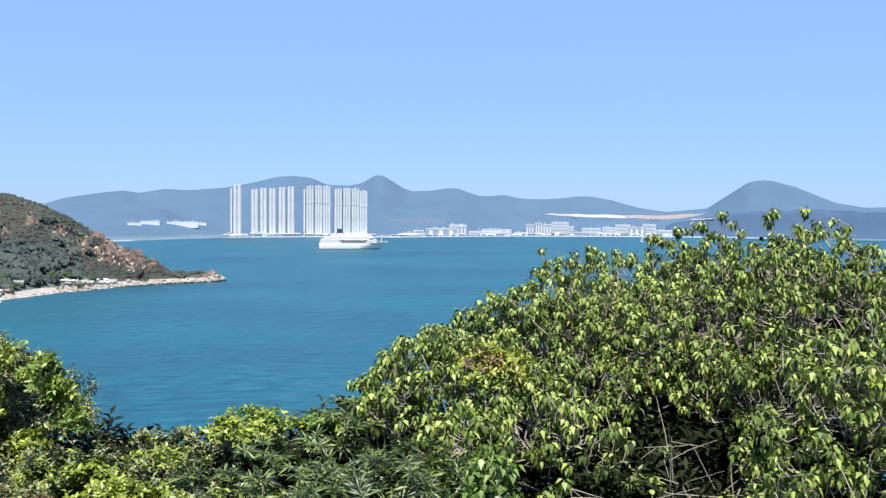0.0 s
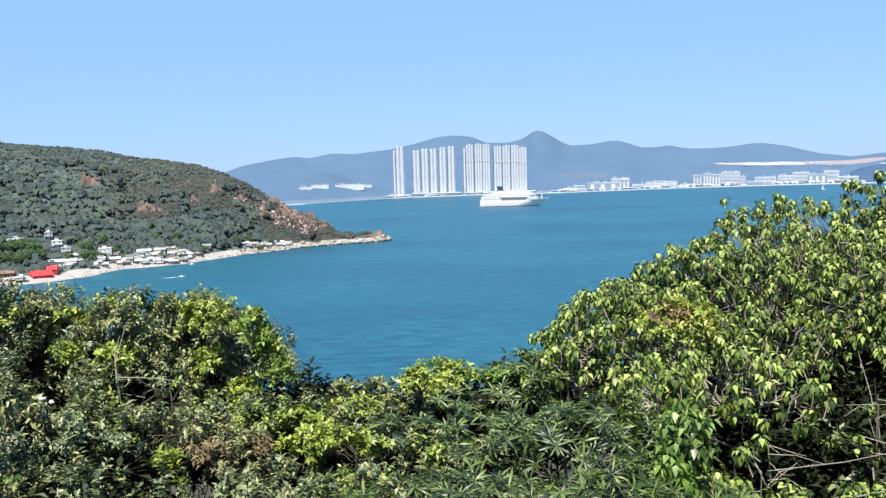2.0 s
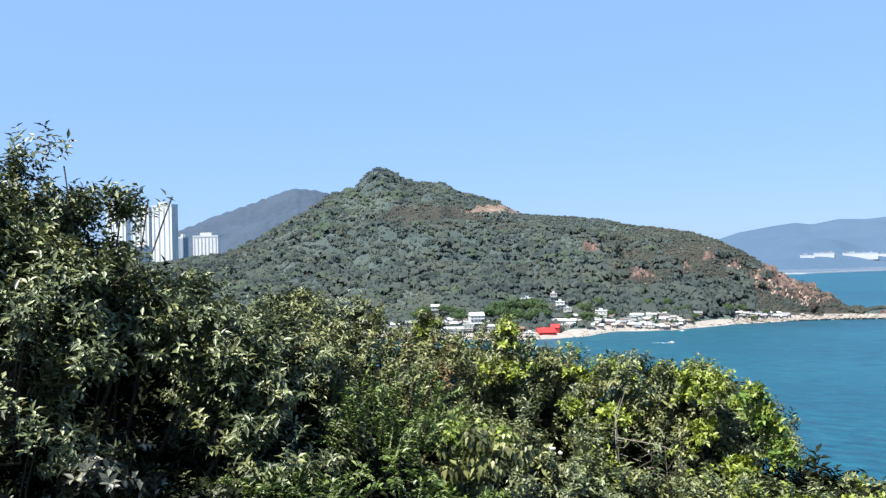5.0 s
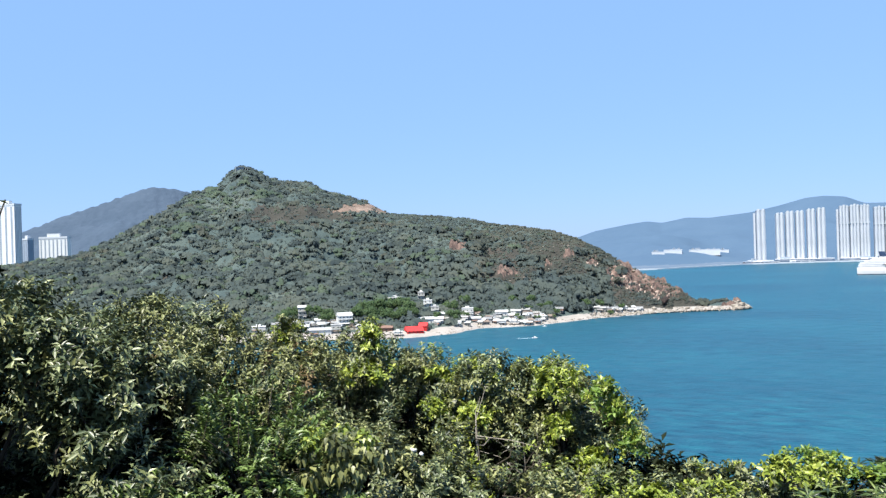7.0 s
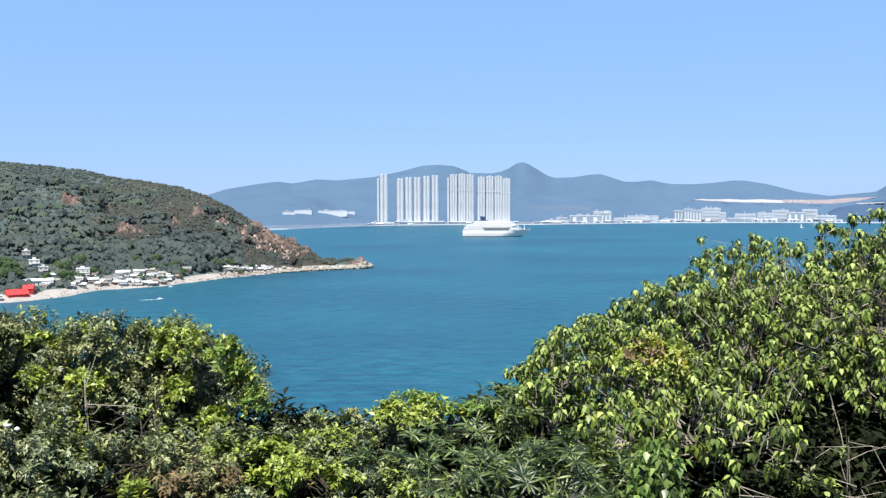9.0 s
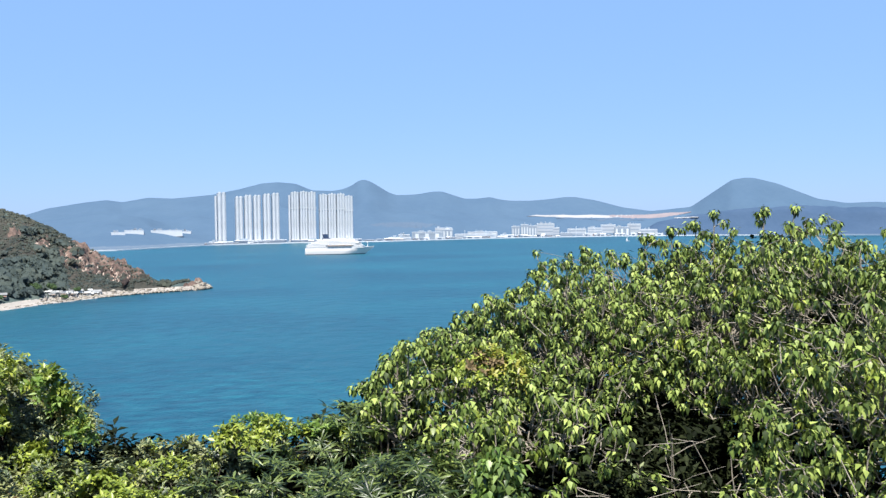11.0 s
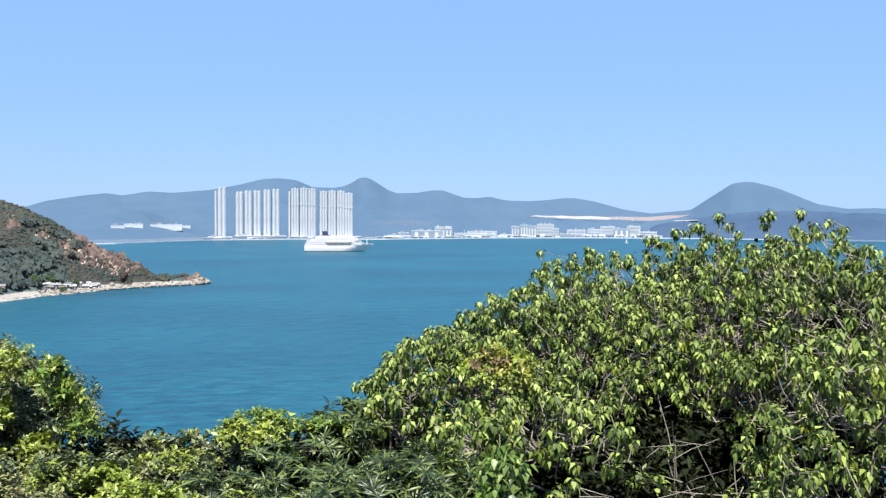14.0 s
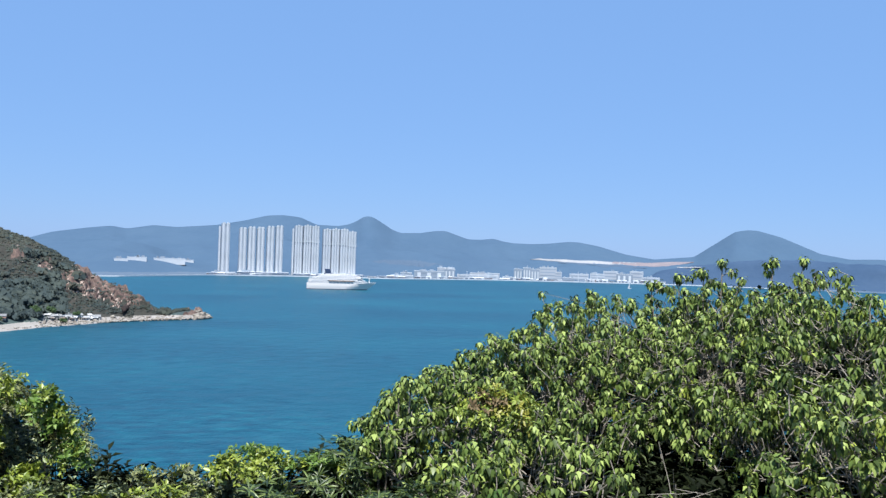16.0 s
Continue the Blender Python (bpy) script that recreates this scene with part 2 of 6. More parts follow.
def water_mat():
    """Sea seen at a slant: broad drifts of colour, long slicks, and clusters of small wave faces, their light and dark
    put into the colour.
    """
    m = bpy.data.materials.new("sea_water")
    m.use_nodes = True
    nt = m.node_tree
    n, ln = nt.nodes, nt.links
    bsdf = n["Principled BSDF"]
    co = n.new("ShaderNodeTexCoord")

    def noise_at(scale, detail, stretch, turn):
        mp = n.new("ShaderNodeMapping")
        mp.inputs["Scale"].default_value, mp.inputs["Rotation"].default_value = (*stretch, 1), (0, 0, radians(turn))
        tex = n.new("ShaderNodeTexNoise")
        tex.inputs["Scale"].default_value, tex.inputs["Detail"].default_value = scale, detail
        ln.new(co.outputs["Object"], mp.inputs["Vector"])
        ln.new(mp.outputs["Vector"], tex.inputs["Vector"])
        return tex.outputs["Fac"]

    def span(value, lo, hi, to_lo=0.0, to_hi=1.0):
        r = n.new("ShaderNodeMapRange")
        for key, v in (("From Min", lo), ("From Max", hi), ("To Min", to_lo), ("To Max", to_hi)):
            r.inputs[key].default_value = v
        ln.new(value, r.inputs["Value"])
        return r.outputs["Result"]

    def sums(op, p, q):
        c = n.new("ShaderNodeMath")
        c.operation = op
        ln.new(p, c.inputs[0])
        ln.new(q, c.inputs[1])
        return c.outputs["Value"]

    drift = span(noise_at(0.0035, 5.0, (0.8, 1.3), 8), 0.3, 0.7, -0.32, 0.32)
    slick = span(noise_at(0.009, 3.0, (0.35, 1.7), -12), 0.60, 0.74, 0.0, -0.25)
    field = span(noise_at(0.008, 3.0, (0.8, 1.2), 20), 0.38, 0.62, 0.2, 1.0)
    # Lit and dark sides of small waves, painted into the base colour.
    faces = span(noise_at(0.13, 4.0, (0.5, 1.25), -7), 0.3, 0.7, -1.0, 1.0)
    fine = span(noise_at(0.4, 3.0, (0.55, 1.3), 5), 0.3, 0.7, -0.45, 0.45)
    chop = sums("MULTIPLY", sums("ADD", faces, fine), field)
    tone = sums("ADD", sums("ADD", drift, slick), span(chop, -1.0, 1.0, -0.6, 0.6))
    ramp = n.new("ShaderNodeValToRGB")
    els = ramp.color_ramp.elements
    els[0].position, els[0].color = 0.0, (0.0018, 0.028, 0.054, 1)
    els[1].position, els[1].color = 1.0, (0.0090, 0.096, 0.126, 1)
    mid = els.new(0.5)
    mid.color = (0.0038, 0.057, 0.090, 1)
    ln.new(span(tone, -0.8, 0.8), ramp.inputs["Fac"])
    ln.new(ramp.outputs["Color"], bsdf.inputs["Base Color"])
    bsdf.inputs["Roughness"].default_value = 0.4
    bsdf.inputs["IOR"].default_value = 1.33
    bsdf.inputs["Specular IOR Level"].default_value = 0.5
    b1, b2 = n.new("ShaderNodeBump"), n.new("ShaderNodeBump")
    b1.inputs["Strength"].default_value, b1.inputs["Distance"].default_value = 0.7, 3.5
    b2.inputs["Strength"].default_value, b2.inputs["Distance"].default_value = 0.8, 0.7
    ln.new(noise_at(0.05, 6.0, (1, 1), 0), b1.inputs["Height"])
    ln.new(noise_at(0.35, 4.0, (1, 1), 0), b2.inputs["Height"])
    ln.new(b1.outputs["Normal"], b2.inputs["Normal"])
    ln.new(b2.outputs["Normal"], bsdf.inputs["Normal"])
    return m


M_WATER = water_mat()


# ---- shape helpers ----
def mesh(name, verts, faces, mats, index=None, smooth=False):
    """A mesh from vertex and face arrays (faces all of one size, or a plain list)."""
    me = bpy.data.meshes.new(name)
    verts = np.asarray(verts, dtype=np.float64)
    if isinstance(faces, np.ndarray):
        k = faces.shape[1]
        me.vertices.add(len(verts))
        me.vertices.foreach_set("co", verts.astype(np.float32).ravel())
        me.loops.add(faces.size)
        me.loops.foreach_set("vertex_index", faces.astype(np.int32).ravel())
        me.polygons.add(len(faces))
        me.polygons.foreach_set("loop_start", np.arange(0, faces.size, k, dtype=np.int32))
        me.update(calc_edges=True)
    else:
        me.from_pydata([tuple(v) for v in verts], [], [tuple(f) for f in faces])
    for m in mats if isinstance(mats, (list, tuple)) else [mats]:
        me.materials.append(m)
    if index is not None:
        me.polygons.foreach_set("material_index", np.asarray(index, dtype=np.int32))
    if smooth:
        me.polygons.foreach_set("use_smooth", np.ones(len(me.polygons), dtype=bool))
    me.update()
    return me


def part(name, me, parent, label="", kind=""):
    ob = new(name, me)
    ob.parent = parent
    if label:
        ob["label"] = label
    if kind:
        ob["kind"] = kind
    return ob


class Solid:
    """Gathers boxes, tubes and prisms of one part."""

    def __init__(self):
        self.v, self.f = [], []

    def add(self, verts, faces):
        o = len(self.v)
        self.v += [tuple(v) for v in verts]
        self.f += [tuple(i + o for i in f) for f in faces]
        return self

    def box(self, x0, x1, y0, y1, z0, z1):
        v = [(x, y, z) for z in (z0, z1) for y in (y0, y1) for x in (x0, x1)]
        return self.add(v, [(0, 2, 3, 1), (4, 5, 7, 6), (0, 1, 5, 4), (2, 6, 7, 3), (0, 4, 6, 2), (1, 3, 7, 5)])

    def prism(self, outline, z0, z1, top=None):
        """Extrudes a counter-clockwise outline; top, if given, is the upper outline."""
        k = len(outline)
        v = [(x, y, z0) for x, y in outline] + [(x, y, z1) for x, y in (top or outline)]
        f = [tuple(range(k - 1, -1, -1)), tuple(range(k, 2 * k))]
        return self.add(v, f + [(i, (i + 1) % k, k + (i + 1) % k, k + i) for i in range(k)])

    def gable(self, x0, x1, y0, y1, z0, z1, over=0.0):
        """A pitched solid with its ridge along x."""
        ym = (y0 + y1) / 2
        x0, x1, y0, y1 = x0 - over, x1 + over, y0 - over, y1 + over
        v = [(x0, y0, z0), (x1, y0, z0), (x1, y1, z0), (x0, y1, z0), (x0, ym, z1), (x1, ym, z1)]
        return self.add(v, [(0, 3, 2, 1), (0, 1, 5, 4), (2, 3, 4, 5), (1, 2, 5), (3, 0, 4)])

    def tube(self, points, radii, k=6):
        o, n = [], len(points)
        for i, p in enumerate(points):
            p = Vector(p)
            d = Vector(points[min(i + 1, n - 1)]) - Vector(points[max(i - 1, 0)])
            q = d.to_track_quat("Z", "Y")
            o += [p + q @ Vector((math.cos(a) * radii[i], math.sin(a) * radii[i], 0)) for a in (2 * math.pi * j / k for j in range(k))]
        f = [(i * k + j, i * k + (j + 1) % k, (i + 1) * k + (j + 1) % k, (i + 1) * k + j) for i in range(n - 1) for j in range(k)]
        return self.add(o, f + [tuple(range(k - 1, -1, -1)), tuple(range((n - 1) * k, n * k))])

    def mesh(self, name, mat, smooth=False):
        return mesh(name, self.v, self.f, mat, smooth=smooth)


def thing(name, m, label, category, group="", kind=""):
    ob = new(name)
    ob.matrix_world = m
    return tagged(ob, label, category, group, kind)


def polar(az, dist, z=0.0):
    a = radians(az)
    return Vector((dist * math.sin(a), dist * math.cos(a), z))


def facing(az, dist, z=0.0, turn=0.0):
    """A pose on that bearing whose -y side faces the viewpoint."""
    p = polar(az, dist, z)
    return pose(p.x, p.y, p.z, 0, 0, -az + turn)


def lumps(x, y, scale, seed=0, octaves=4):
    """Smooth uneven values of about -1 to 1 over arrays of x and y."""
    r = np.random.RandomState(seed)
    out, amp = np.zeros_like(x, dtype=float), 1.0
    for o in range(octaves):
        for _ in range(3):
            a = r.uniform(0, 2 * math.pi)
            k = 2 * math.pi / scale * (1.9 ** o) * r.uniform(0.75, 1.3)
            out = out + amp / 2.2 * np.sin(k * (x * math.cos(a) + y * math.sin(a)) + r.uniform(0, 6.28) + 1.3 * np.sin(k * 0.6 * (x * math.sin(a) - y * math.cos(a)) + r.uniform(0, 6.28)))
        amp *= 0.5
    return out


def grid_faces(nr, nc):
    i = np.arange((nr - 1) * (nc - 1))
    r, c = i // (nc - 1), i % (nc - 1)
    a = r * nc + c
    return np.stack([a, a + 1, a + nc + 1, a + nc], -1)


# ---- sea and home hill ----
def build_sea():
    rad = np.concatenate([[0.0], np.geomspace(60, 14000, 40)])
    ang = np.linspace(0, 2 * math.pi, 97)
    rr, aa = np.meshgrid(rad, ang, indexing="ij")
    v = np.stack([rr * np.sin(aa), rr * np.cos(aa), np.zeros_like(rr)], -1).reshape(-1, 3)
    ob = new("water", mesh("water", v, grid_faces(len(rad), len(ang))[:, ::-1], M_WATER))
    tagged(ob, "blue-green sea with small wind ripples in bright sun", "sea", kind="structure")


def ground_z(x, y):
    """The home hill: level under the viewpoint and behind it, falling to the sea in front."""
    x, y = np.asarray(x, float), np.asarray(y, float)
    r = np.hypot(x, y)
    ahead = np.clip(0.5 + 0.9 * np.cos(np.arctan2(x, y) + radians(12)), 0, 1)
    fall = 0.31 * np.maximum(r - 1.2, 0) * ahead + np.maximum(r - 900, 0) * 0.12 * (1 - ahead)
    return np.maximum(83.35 - fall + 0.06 * lumps(x, y, 3.0, 5, 3) * np.clip(r - 2, 0, 1) + 0.9 * lumps(x, y, 45, 6, 3) * np.clip(r / 60, 0, 1), -6)


def build_ground():
    rad = np.concatenate([[0.0], np.geomspace(0.4, 2600, 110)])
    ang = np.linspace(0, 2 * math.pi, 181)
    rr, aa = np.meshgrid(rad, ang, indexing="ij")
    x, y = rr * np.sin(aa), rr * np.cos(aa)
    v = np.stack([x, y, ground_z(x, y)], -1).reshape(-1, 3)
    ob = new("ground", mesh("ground", v, grid_faces(len(rad), len(ang))[:, ::-1], M_SOIL, smooth=True))
    tagged(ob, "dark leaf-littered soil of a steep scrubby hillside", "hillside", kind="structure")


build_sea()
build_ground()


# ---- the wooded headland across the water ----
HEAD_EDGE = [(-64, 900), (-50, 860), (-39, 827), (-30.4, 797), (-27.6, 798), (-24.8, 824), (-22.8, 874), (-18.8, 891), (-14.5, 968), (-11.8, 1008), (-9.2, 1036),
             (-7.3, 1049), (-5.7, 1062), (-4.8, 1078), (-4.3, 1090)]
HEAD_RIDGE_AT = [(-64, 1250), (-51, 1300), (-45, 1400), (-40, 1500), (-37, 1490), (-31, 1360), (-25, 1240), (-19, 1165), (-12, 1105), (-8, 1078), (-3.9, 1096)]
HEAD_RISE = [(-64, -0.9), (-55, -0.4), (-51.4, 0.1), (-49, 0.5), (-47.9, 1.0), (-45.6, 2.2), (-42.7, 4.05), (-40.7, 4.7), (-39.9, 5.65), (-39.1, 6.1),
             (-38.4, 6.0), (-37.2, 5.2), (-36.3, 4.95), (-34.6, 4.9), (-33.2, 4.15), (-31.6, 3.65), (-30.1, 3.2), (-28.9, 2.5), (-27.7, 2.4), (-25.3, 2.25),
             (-23.3, 2.0), (-21.7, 1.6), (-19, 1.22), (-17.4, 0.95), (-15.9, 0.4), (-14.3, -0.4), (-12.1, -1.75), (-10.6, -2.35), (-9.1, -3.2), (-8.2, -3.85),
             (-7.3, -4.15), (-6.7, -3.95), (-6.0, -3.9), (-5.3, -3.98), (-4.8, -4.2), (-4.3, -4.6)]


def table(rows, az):
    return np.interp(az, [r[0] for r in rows], [r[1] for r in rows])


def head_z(az, r):
    """Height of the headland over a bearing and a distance."""
    az, r = np.asarray(az, float), np.asarray(r, float)
    s, rg = table(HEAD_EDGE, az) - 9, table(HEAD_RIDGE_AT, az)
    top = EYE_Z + rg * np.tan(np.radians(table(HEAD_RISE, az) + table(((-45, 0), (-40, 0.08), (-34, 0.14), (-16, 0.14), (-9, 0.05), (-4, 0)), az)))
    x, y = r * np.sin(np.radians(az)), r * np.cos(np.radians(az))
    off = r - s + 3.0 * lumps(x, y, 60, 21, 3)
    beach = np.clip(off / 20.0, -1, 1)
    low = np.minimum(2.6, 0.7 * top)
    u = np.clip((off - 16) / np.maximum(rg - s - 16, 8), 0, 1)
    rise = 0.55 * u + 0.45 * (3 * u * u - 2 * u ** 3)
    z = np.where(beach < 0, beach * 6, low * np.sqrt(np.clip(beach, 0, 1))) + (top - low) * rise
    bulge = np.sin(math.pi * u) * np.clip(top / 90, 0, 1)
    z = z + bulge * (10 * lumps(x, y, 210, 22, 3) + 2.8 * lumps(x, y, 45, 23, 3))
    back = np.maximum(r - rg, 0)
    return np.maximum(z - 0.42 * back - 0.0006 * back ** 2, -8)


def head_bare(az, el):
    """1 on naked rock, 2 on bare earth, 0 where plants grow; by bearing and rise."""
    ragged = 0.30 * lumps(az * 3.0, el * 5.0, 4.0, 31, 4) + 0.30 * lumps(az * 3.0, el * 6.0, 0.7, 32, 3)
    out = np.zeros(np.shape(az), int)
    cliff = ((az + 11.2) / 3.2) ** 2 + ((el + 2.55 + 0.28 * (az + 11.2)) / 0.95) ** 2 < 0.95 + 1.3 * ragged
    out[cliff] = 1
    out[(az > -13.5) & (az < -7.6) & (out == 0) & (el < -2.6)] = 3
    for a, e, da, de, k in ((-35.6, 2.75, 3.4, 0.62, 3), (-17.6, -0.1, 2.4, 0.55, 3), (-16.0, -1.2, 2.4, 0.7, 3), (-21.2, -0.4, 1.9, 0.5, 3), (-20.6, -1.8, 2.2, 0.8, 3),
                           (-24.2, 0.35, 0.6, 0.25, 1), (-20.9, -1.7, 0.9, 0.4, 1), (-30.4, 3.06, 2.8, 0.33, 2), (-44.0, -1.3, 0.6, 0.14, 3),
                           (-18.0, -1.3, 0.5, 0.25, 1), (-5.1, -4.25, 0.9, 0.5, 1), (-16.4, -0.6, 0.4, 0.2, 1), (-14.9, -1.2, 0.45, 0.35, 1)):
        out[((az - a) / da) ** 2 + ((el - e) / de) ** 2 < 1 + 1.6 * ragged] = k
    return out


def build_headland():
    az = np.linspace(-64, -4.3, 500)
    u = np.concatenate([np.linspace(-0.09, 0, 5)[:-1], np.linspace(0, 1, 132), 1 + np.linspace(0, 1, 26)[1:]])
    uu, aa = np.meshgrid(u, az, indexing="ij")
    s, rg = table(HEAD_EDGE, aa), table(HEAD_RIDGE_AT, aa)
    r = np.where(uu <= 1, s + uu * np.maximum(rg - s, 8), rg + (uu - 1) * 520)
    z = head_z(aa, r)
    el = np.degrees(np.arctan2(z - EYE_Z, r))
    bare = head_bare(aa, el)
    x, y = r * np.sin(np.radians(aa)), r * np.cos(np.radians(aa))
    rugged = (bare == 1) * np.clip((z - 3) / 6, 0, 1)
    z = z + rugged * (5.0 * np.abs(lumps(x, y, 26, 33, 4)) + 2.2 * np.abs(lumps(x + 0.5 * z, y - 0.3 * z, 9, 36, 2)) - 3.0)
    v = np.stack([x, y, z], -1).reshape(-1, 3)
    f = grid_faces(len(u), len(az))
    zc, bc = z.ravel()[f].mean(1), bare.ravel()[f].max(1)
    off = (r - s).ravel()[f].mean(1)
    idx = np.where(bc == 1, 1, np.where(bc == 2, 2, np.where(bc == 3, 4, 0)))
    idx[(off < 26 + 8 * lumps(x, y, 70, 35, 2).ravel()[f[:, 0]]) & (zc < 5)] = 3
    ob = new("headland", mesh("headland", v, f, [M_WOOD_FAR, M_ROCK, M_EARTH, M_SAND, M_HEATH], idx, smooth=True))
    tagged(ob, "scrub-covered hilly headland with granite cliffs and a pale beach", "headland", kind="structure")


def unit(a):
    return a / np.maximum(np.linalg.norm(a, axis=-1, keepdims=True), 1e-6)


def ico():
    bm = bmesh.new()
    bmesh.ops.create_icosphere(bm, subdivisions=1, radius=1.0)
    v = np.array([q.co[:] for q in bm.verts])
    f = np.array([[q.index for q in t.verts] for t in bm.faces])
    bm.free()
    return v, f


ICO_V, ICO_F = ico()


def clumps(name, centres, sizes, mat, rng, squash=0.8, rough=0.28, label="", category=""):
    """Many uneven angular blocks, joined."""
    n, k = len(centres), len(ICO_V)
    jit = 1 + rough * rng.uniform(-1, 1, (n, k, 1))
    spread = rng.uniform(0.75, 1.25, (n, 1, 3)) * np.array([1, 1, squash])
    v = ICO_V[None] * jit * spread * sizes[:, None, None] + centres[:, None]
    f = (ICO_F[None] + (np.arange(n) * k)[:, None, None]).reshape(-1, 3)
    ob = new(name, mesh(name, v.reshape(-1, 3), f, mat))
    return tagged(ob, label, category, kind="stuff")


def tufts(name, centres, sizes, mats, rng, per, label, category, dry=None):
    """Ragged crowns: each a scatter of small leaf masses over a rounded form."""
    n = len(centres)
    d = rng.normal(0, 1, (n, per, 3))
    d[..., 2] = np.abs(d[..., 2]) * 0.9 - 0.25
    d = unit(d)
    form = rng.uniform(0.75, 1.25, (n, 1, 3)) * np.array([1, 1, 0.46])
    c = centres[:, None] + d * form * (sizes[:, None] * rng.uniform(0.62, 1.05, (n, per)))[..., None]
    w = unit(d + rng.normal(0, 0.3, d.shape))
    s = unit(np.cross(w, rng.normal(0, 1, d.shape)))
    t = np.cross(w, s)
    k = (sizes[:, None] * rng.uniform(0.38, 0.60, (n, per)))[..., None]
    v = np.stack([c + s * k, c + t * k * 0.8 + w * k * 0.25, c - s * k * 0.9, c - t * k * 0.8 - w * k * 0.15], 2).reshape(-1, 3)
    which = np.zeros(n, int) if dry is None else dry.astype(int)
    me = mesh(name, v, np.arange(len(v)).reshape(-1, 4), mats, np.repeat(which, per), smooth=True)
    me.normals_split_custom_set_from_vertices(np.repeat(unit(d + np.array([0, 0, 1.7])).reshape(-1, 3), 4, axis=0))
    ob = new(name, me)
    return tagged(ob, label, category, kind="stuff")


def build_woodland():
    rng = np.random.RandomState(4)
    n = 17500
    az = rng.uniform(-58, -6.0, n)
    u = rng.uniform(0.0, 1.03, n) ** 0.9
    s, rg = table(HEAD_EDGE, az), table(HEAD_RIDGE_AT, az)
    r = s + 22 + u * np.maximum(rg - s - 22, 5)
    z = head_z(az, r)
    el = np.degrees(np.arctan2(z - EYE_Z, r))
    x, y = r * np.sin(np.radians(az)), r * np.cos(np.radians(az))
    grow = lumps(x, y, 130, 41, 3)
    bare = head_bare(az, el)
    chance = np.where(bare == 0, 1.0 + 0.2 * grow - 0.1 * u, np.where((bare == 3) & (el > -2.6), 0.6, np.where(bare == 3, 0.18, 0.08)))
    chance = np.where(az > -7.4, 0.45 * chance, chance)
    chance = np.where((az > -40.2) & (az < -38) & (el > 5.0), 0.7, chance)
    keep = (z > 3) & (rng.uniform(0, 1, n) < chance)
    for hx, hy, hw in HOMES:
        hr = math.hypot(hx, hy)
        fx, fy = hx / hr, hy / hr
        fore, side = (x - hx) * fx + (y - hy) * fy, np.abs((x - hx) * fy - (y - hy) * fx)
        keep &= ~((side < hw * 0.5 + 1.0) & (fore > -13) & (fore < hw * 0.5 + 3))
    az, u, x, y, z, grow, bare = (q[keep] for q in (az, u, x, y, z, grow, bare))
    size = np.clip(rng.gamma(4.5, 0.84, len(x)) * (1.3 - 0.42 * u) * (1 + 0.25 * grow), 1.3, 7.5)
    size = np.where((bare > 0) | (az > -7.4), np.minimum(size, 2.0), size)
    size = np.where(((u > 0.8) & (az > -30)) | ((u > 0.85) & (az > -40.5) & (az < -37.8)), np.minimum(size, 2.6), size)
    size = size * (1 + 0.35 * np.clip(lumps(x, y, 90, 47, 2), -0.6, 1.2) * (u < 0.6))
    c = np.stack([x, y, z + 0.2 * size], -1)
    dry = rng.uniform(-0.4, 0.4, len(x)) + lumps(x, y, 170, 44, 3) * 0.7 + np.clip((az + 24) / 12, -0.7, 0.5) + 0.5 * (u - 0.5) > 0.12
    el = np.degrees(np.arctan2(z - EYE_Z, np.hypot(x, y)))
    which = (dry & ~((az < -13.5) & (el < -1.9 + 0.5 * lumps(x, y, 50, 51, 2)))).astype(int)
    green = 0.25 * lumps(x, y, 60, 48, 2) + 0.3 * lumps(x, y, 18, 49, 2) - 0.45
    for ga, ge, da, de in ((-40.6, 3.7, 2.2, 0.9), (-37.6, 4.3, 1.0, 0.5), (-43.2, 1.9, 1.5, 0.4), (-34.0, 0.9, 0.8, 0.4), (-29.6, -3.3, 1.4, 0.5)):
        green += 0.75 * np.exp(-((az - ga) / da) ** 2 - ((el - ge) / de) ** 2)
    which[(green > 0) & (az < -18)] = 2
    deal = rng.uniform(0, 1, len(x)) + 0.35 * lumps(x, y, 30, 50, 2)
    which[deal < 0.11 + 0.3 * np.clip((-40.5 - az) / 5, 0, 1)] = 3
    which[(az > -40.3) & (az < -37.9) & (el > 4.8)] = 3
    which[(deal > 1.0) & (az < -20)] = 2
    tufts("woodland", c, size, [M_CROWN_FAR, M_CROWN_DRY, M_CROWN_GREEN, M_CROWN_DARK], rng, 20, "tree crowns and scrub covering the headland slopes, grey-green with haze in their colour", "woodland", which)
    # low scrub between the trees
    n = 20000
    az = rng.uniform(-56, -7.5, n)
    u = rng.uniform(0.02, 1.02, n)
    s, rg = table(HEAD_EDGE, az), table(HEAD_RIDGE_AT, az)
    r = s + 26 + u * np.maximum(rg - s - 26, 5)
    z = head_z(az, r)
    el = np.degrees(np.arctan2(z - EYE_Z, r))
    bare = head_bare(az, el)
    keep = (z > 3.5) & (rng.uniform(0, 1, n) < np.where(bare == 0, 1.0, np.where(bare == 3, 0.75, 0.1)))
    c = np.stack([r * np.sin(np.radians(az)), r * np.cos(np.radians(az)), z + 0.3], -1)[keep]
    tufts("scrub", c, rng.uniform(0.9, 2.3, keep.sum()), [M_CROWN_FAR, M_CROWN_DRY], rng, 7, "low scrub between the headland trees, grey-green with haze in its colour", "scrub", rng.uniform(0, 1, keep.sum()) < 0.5)


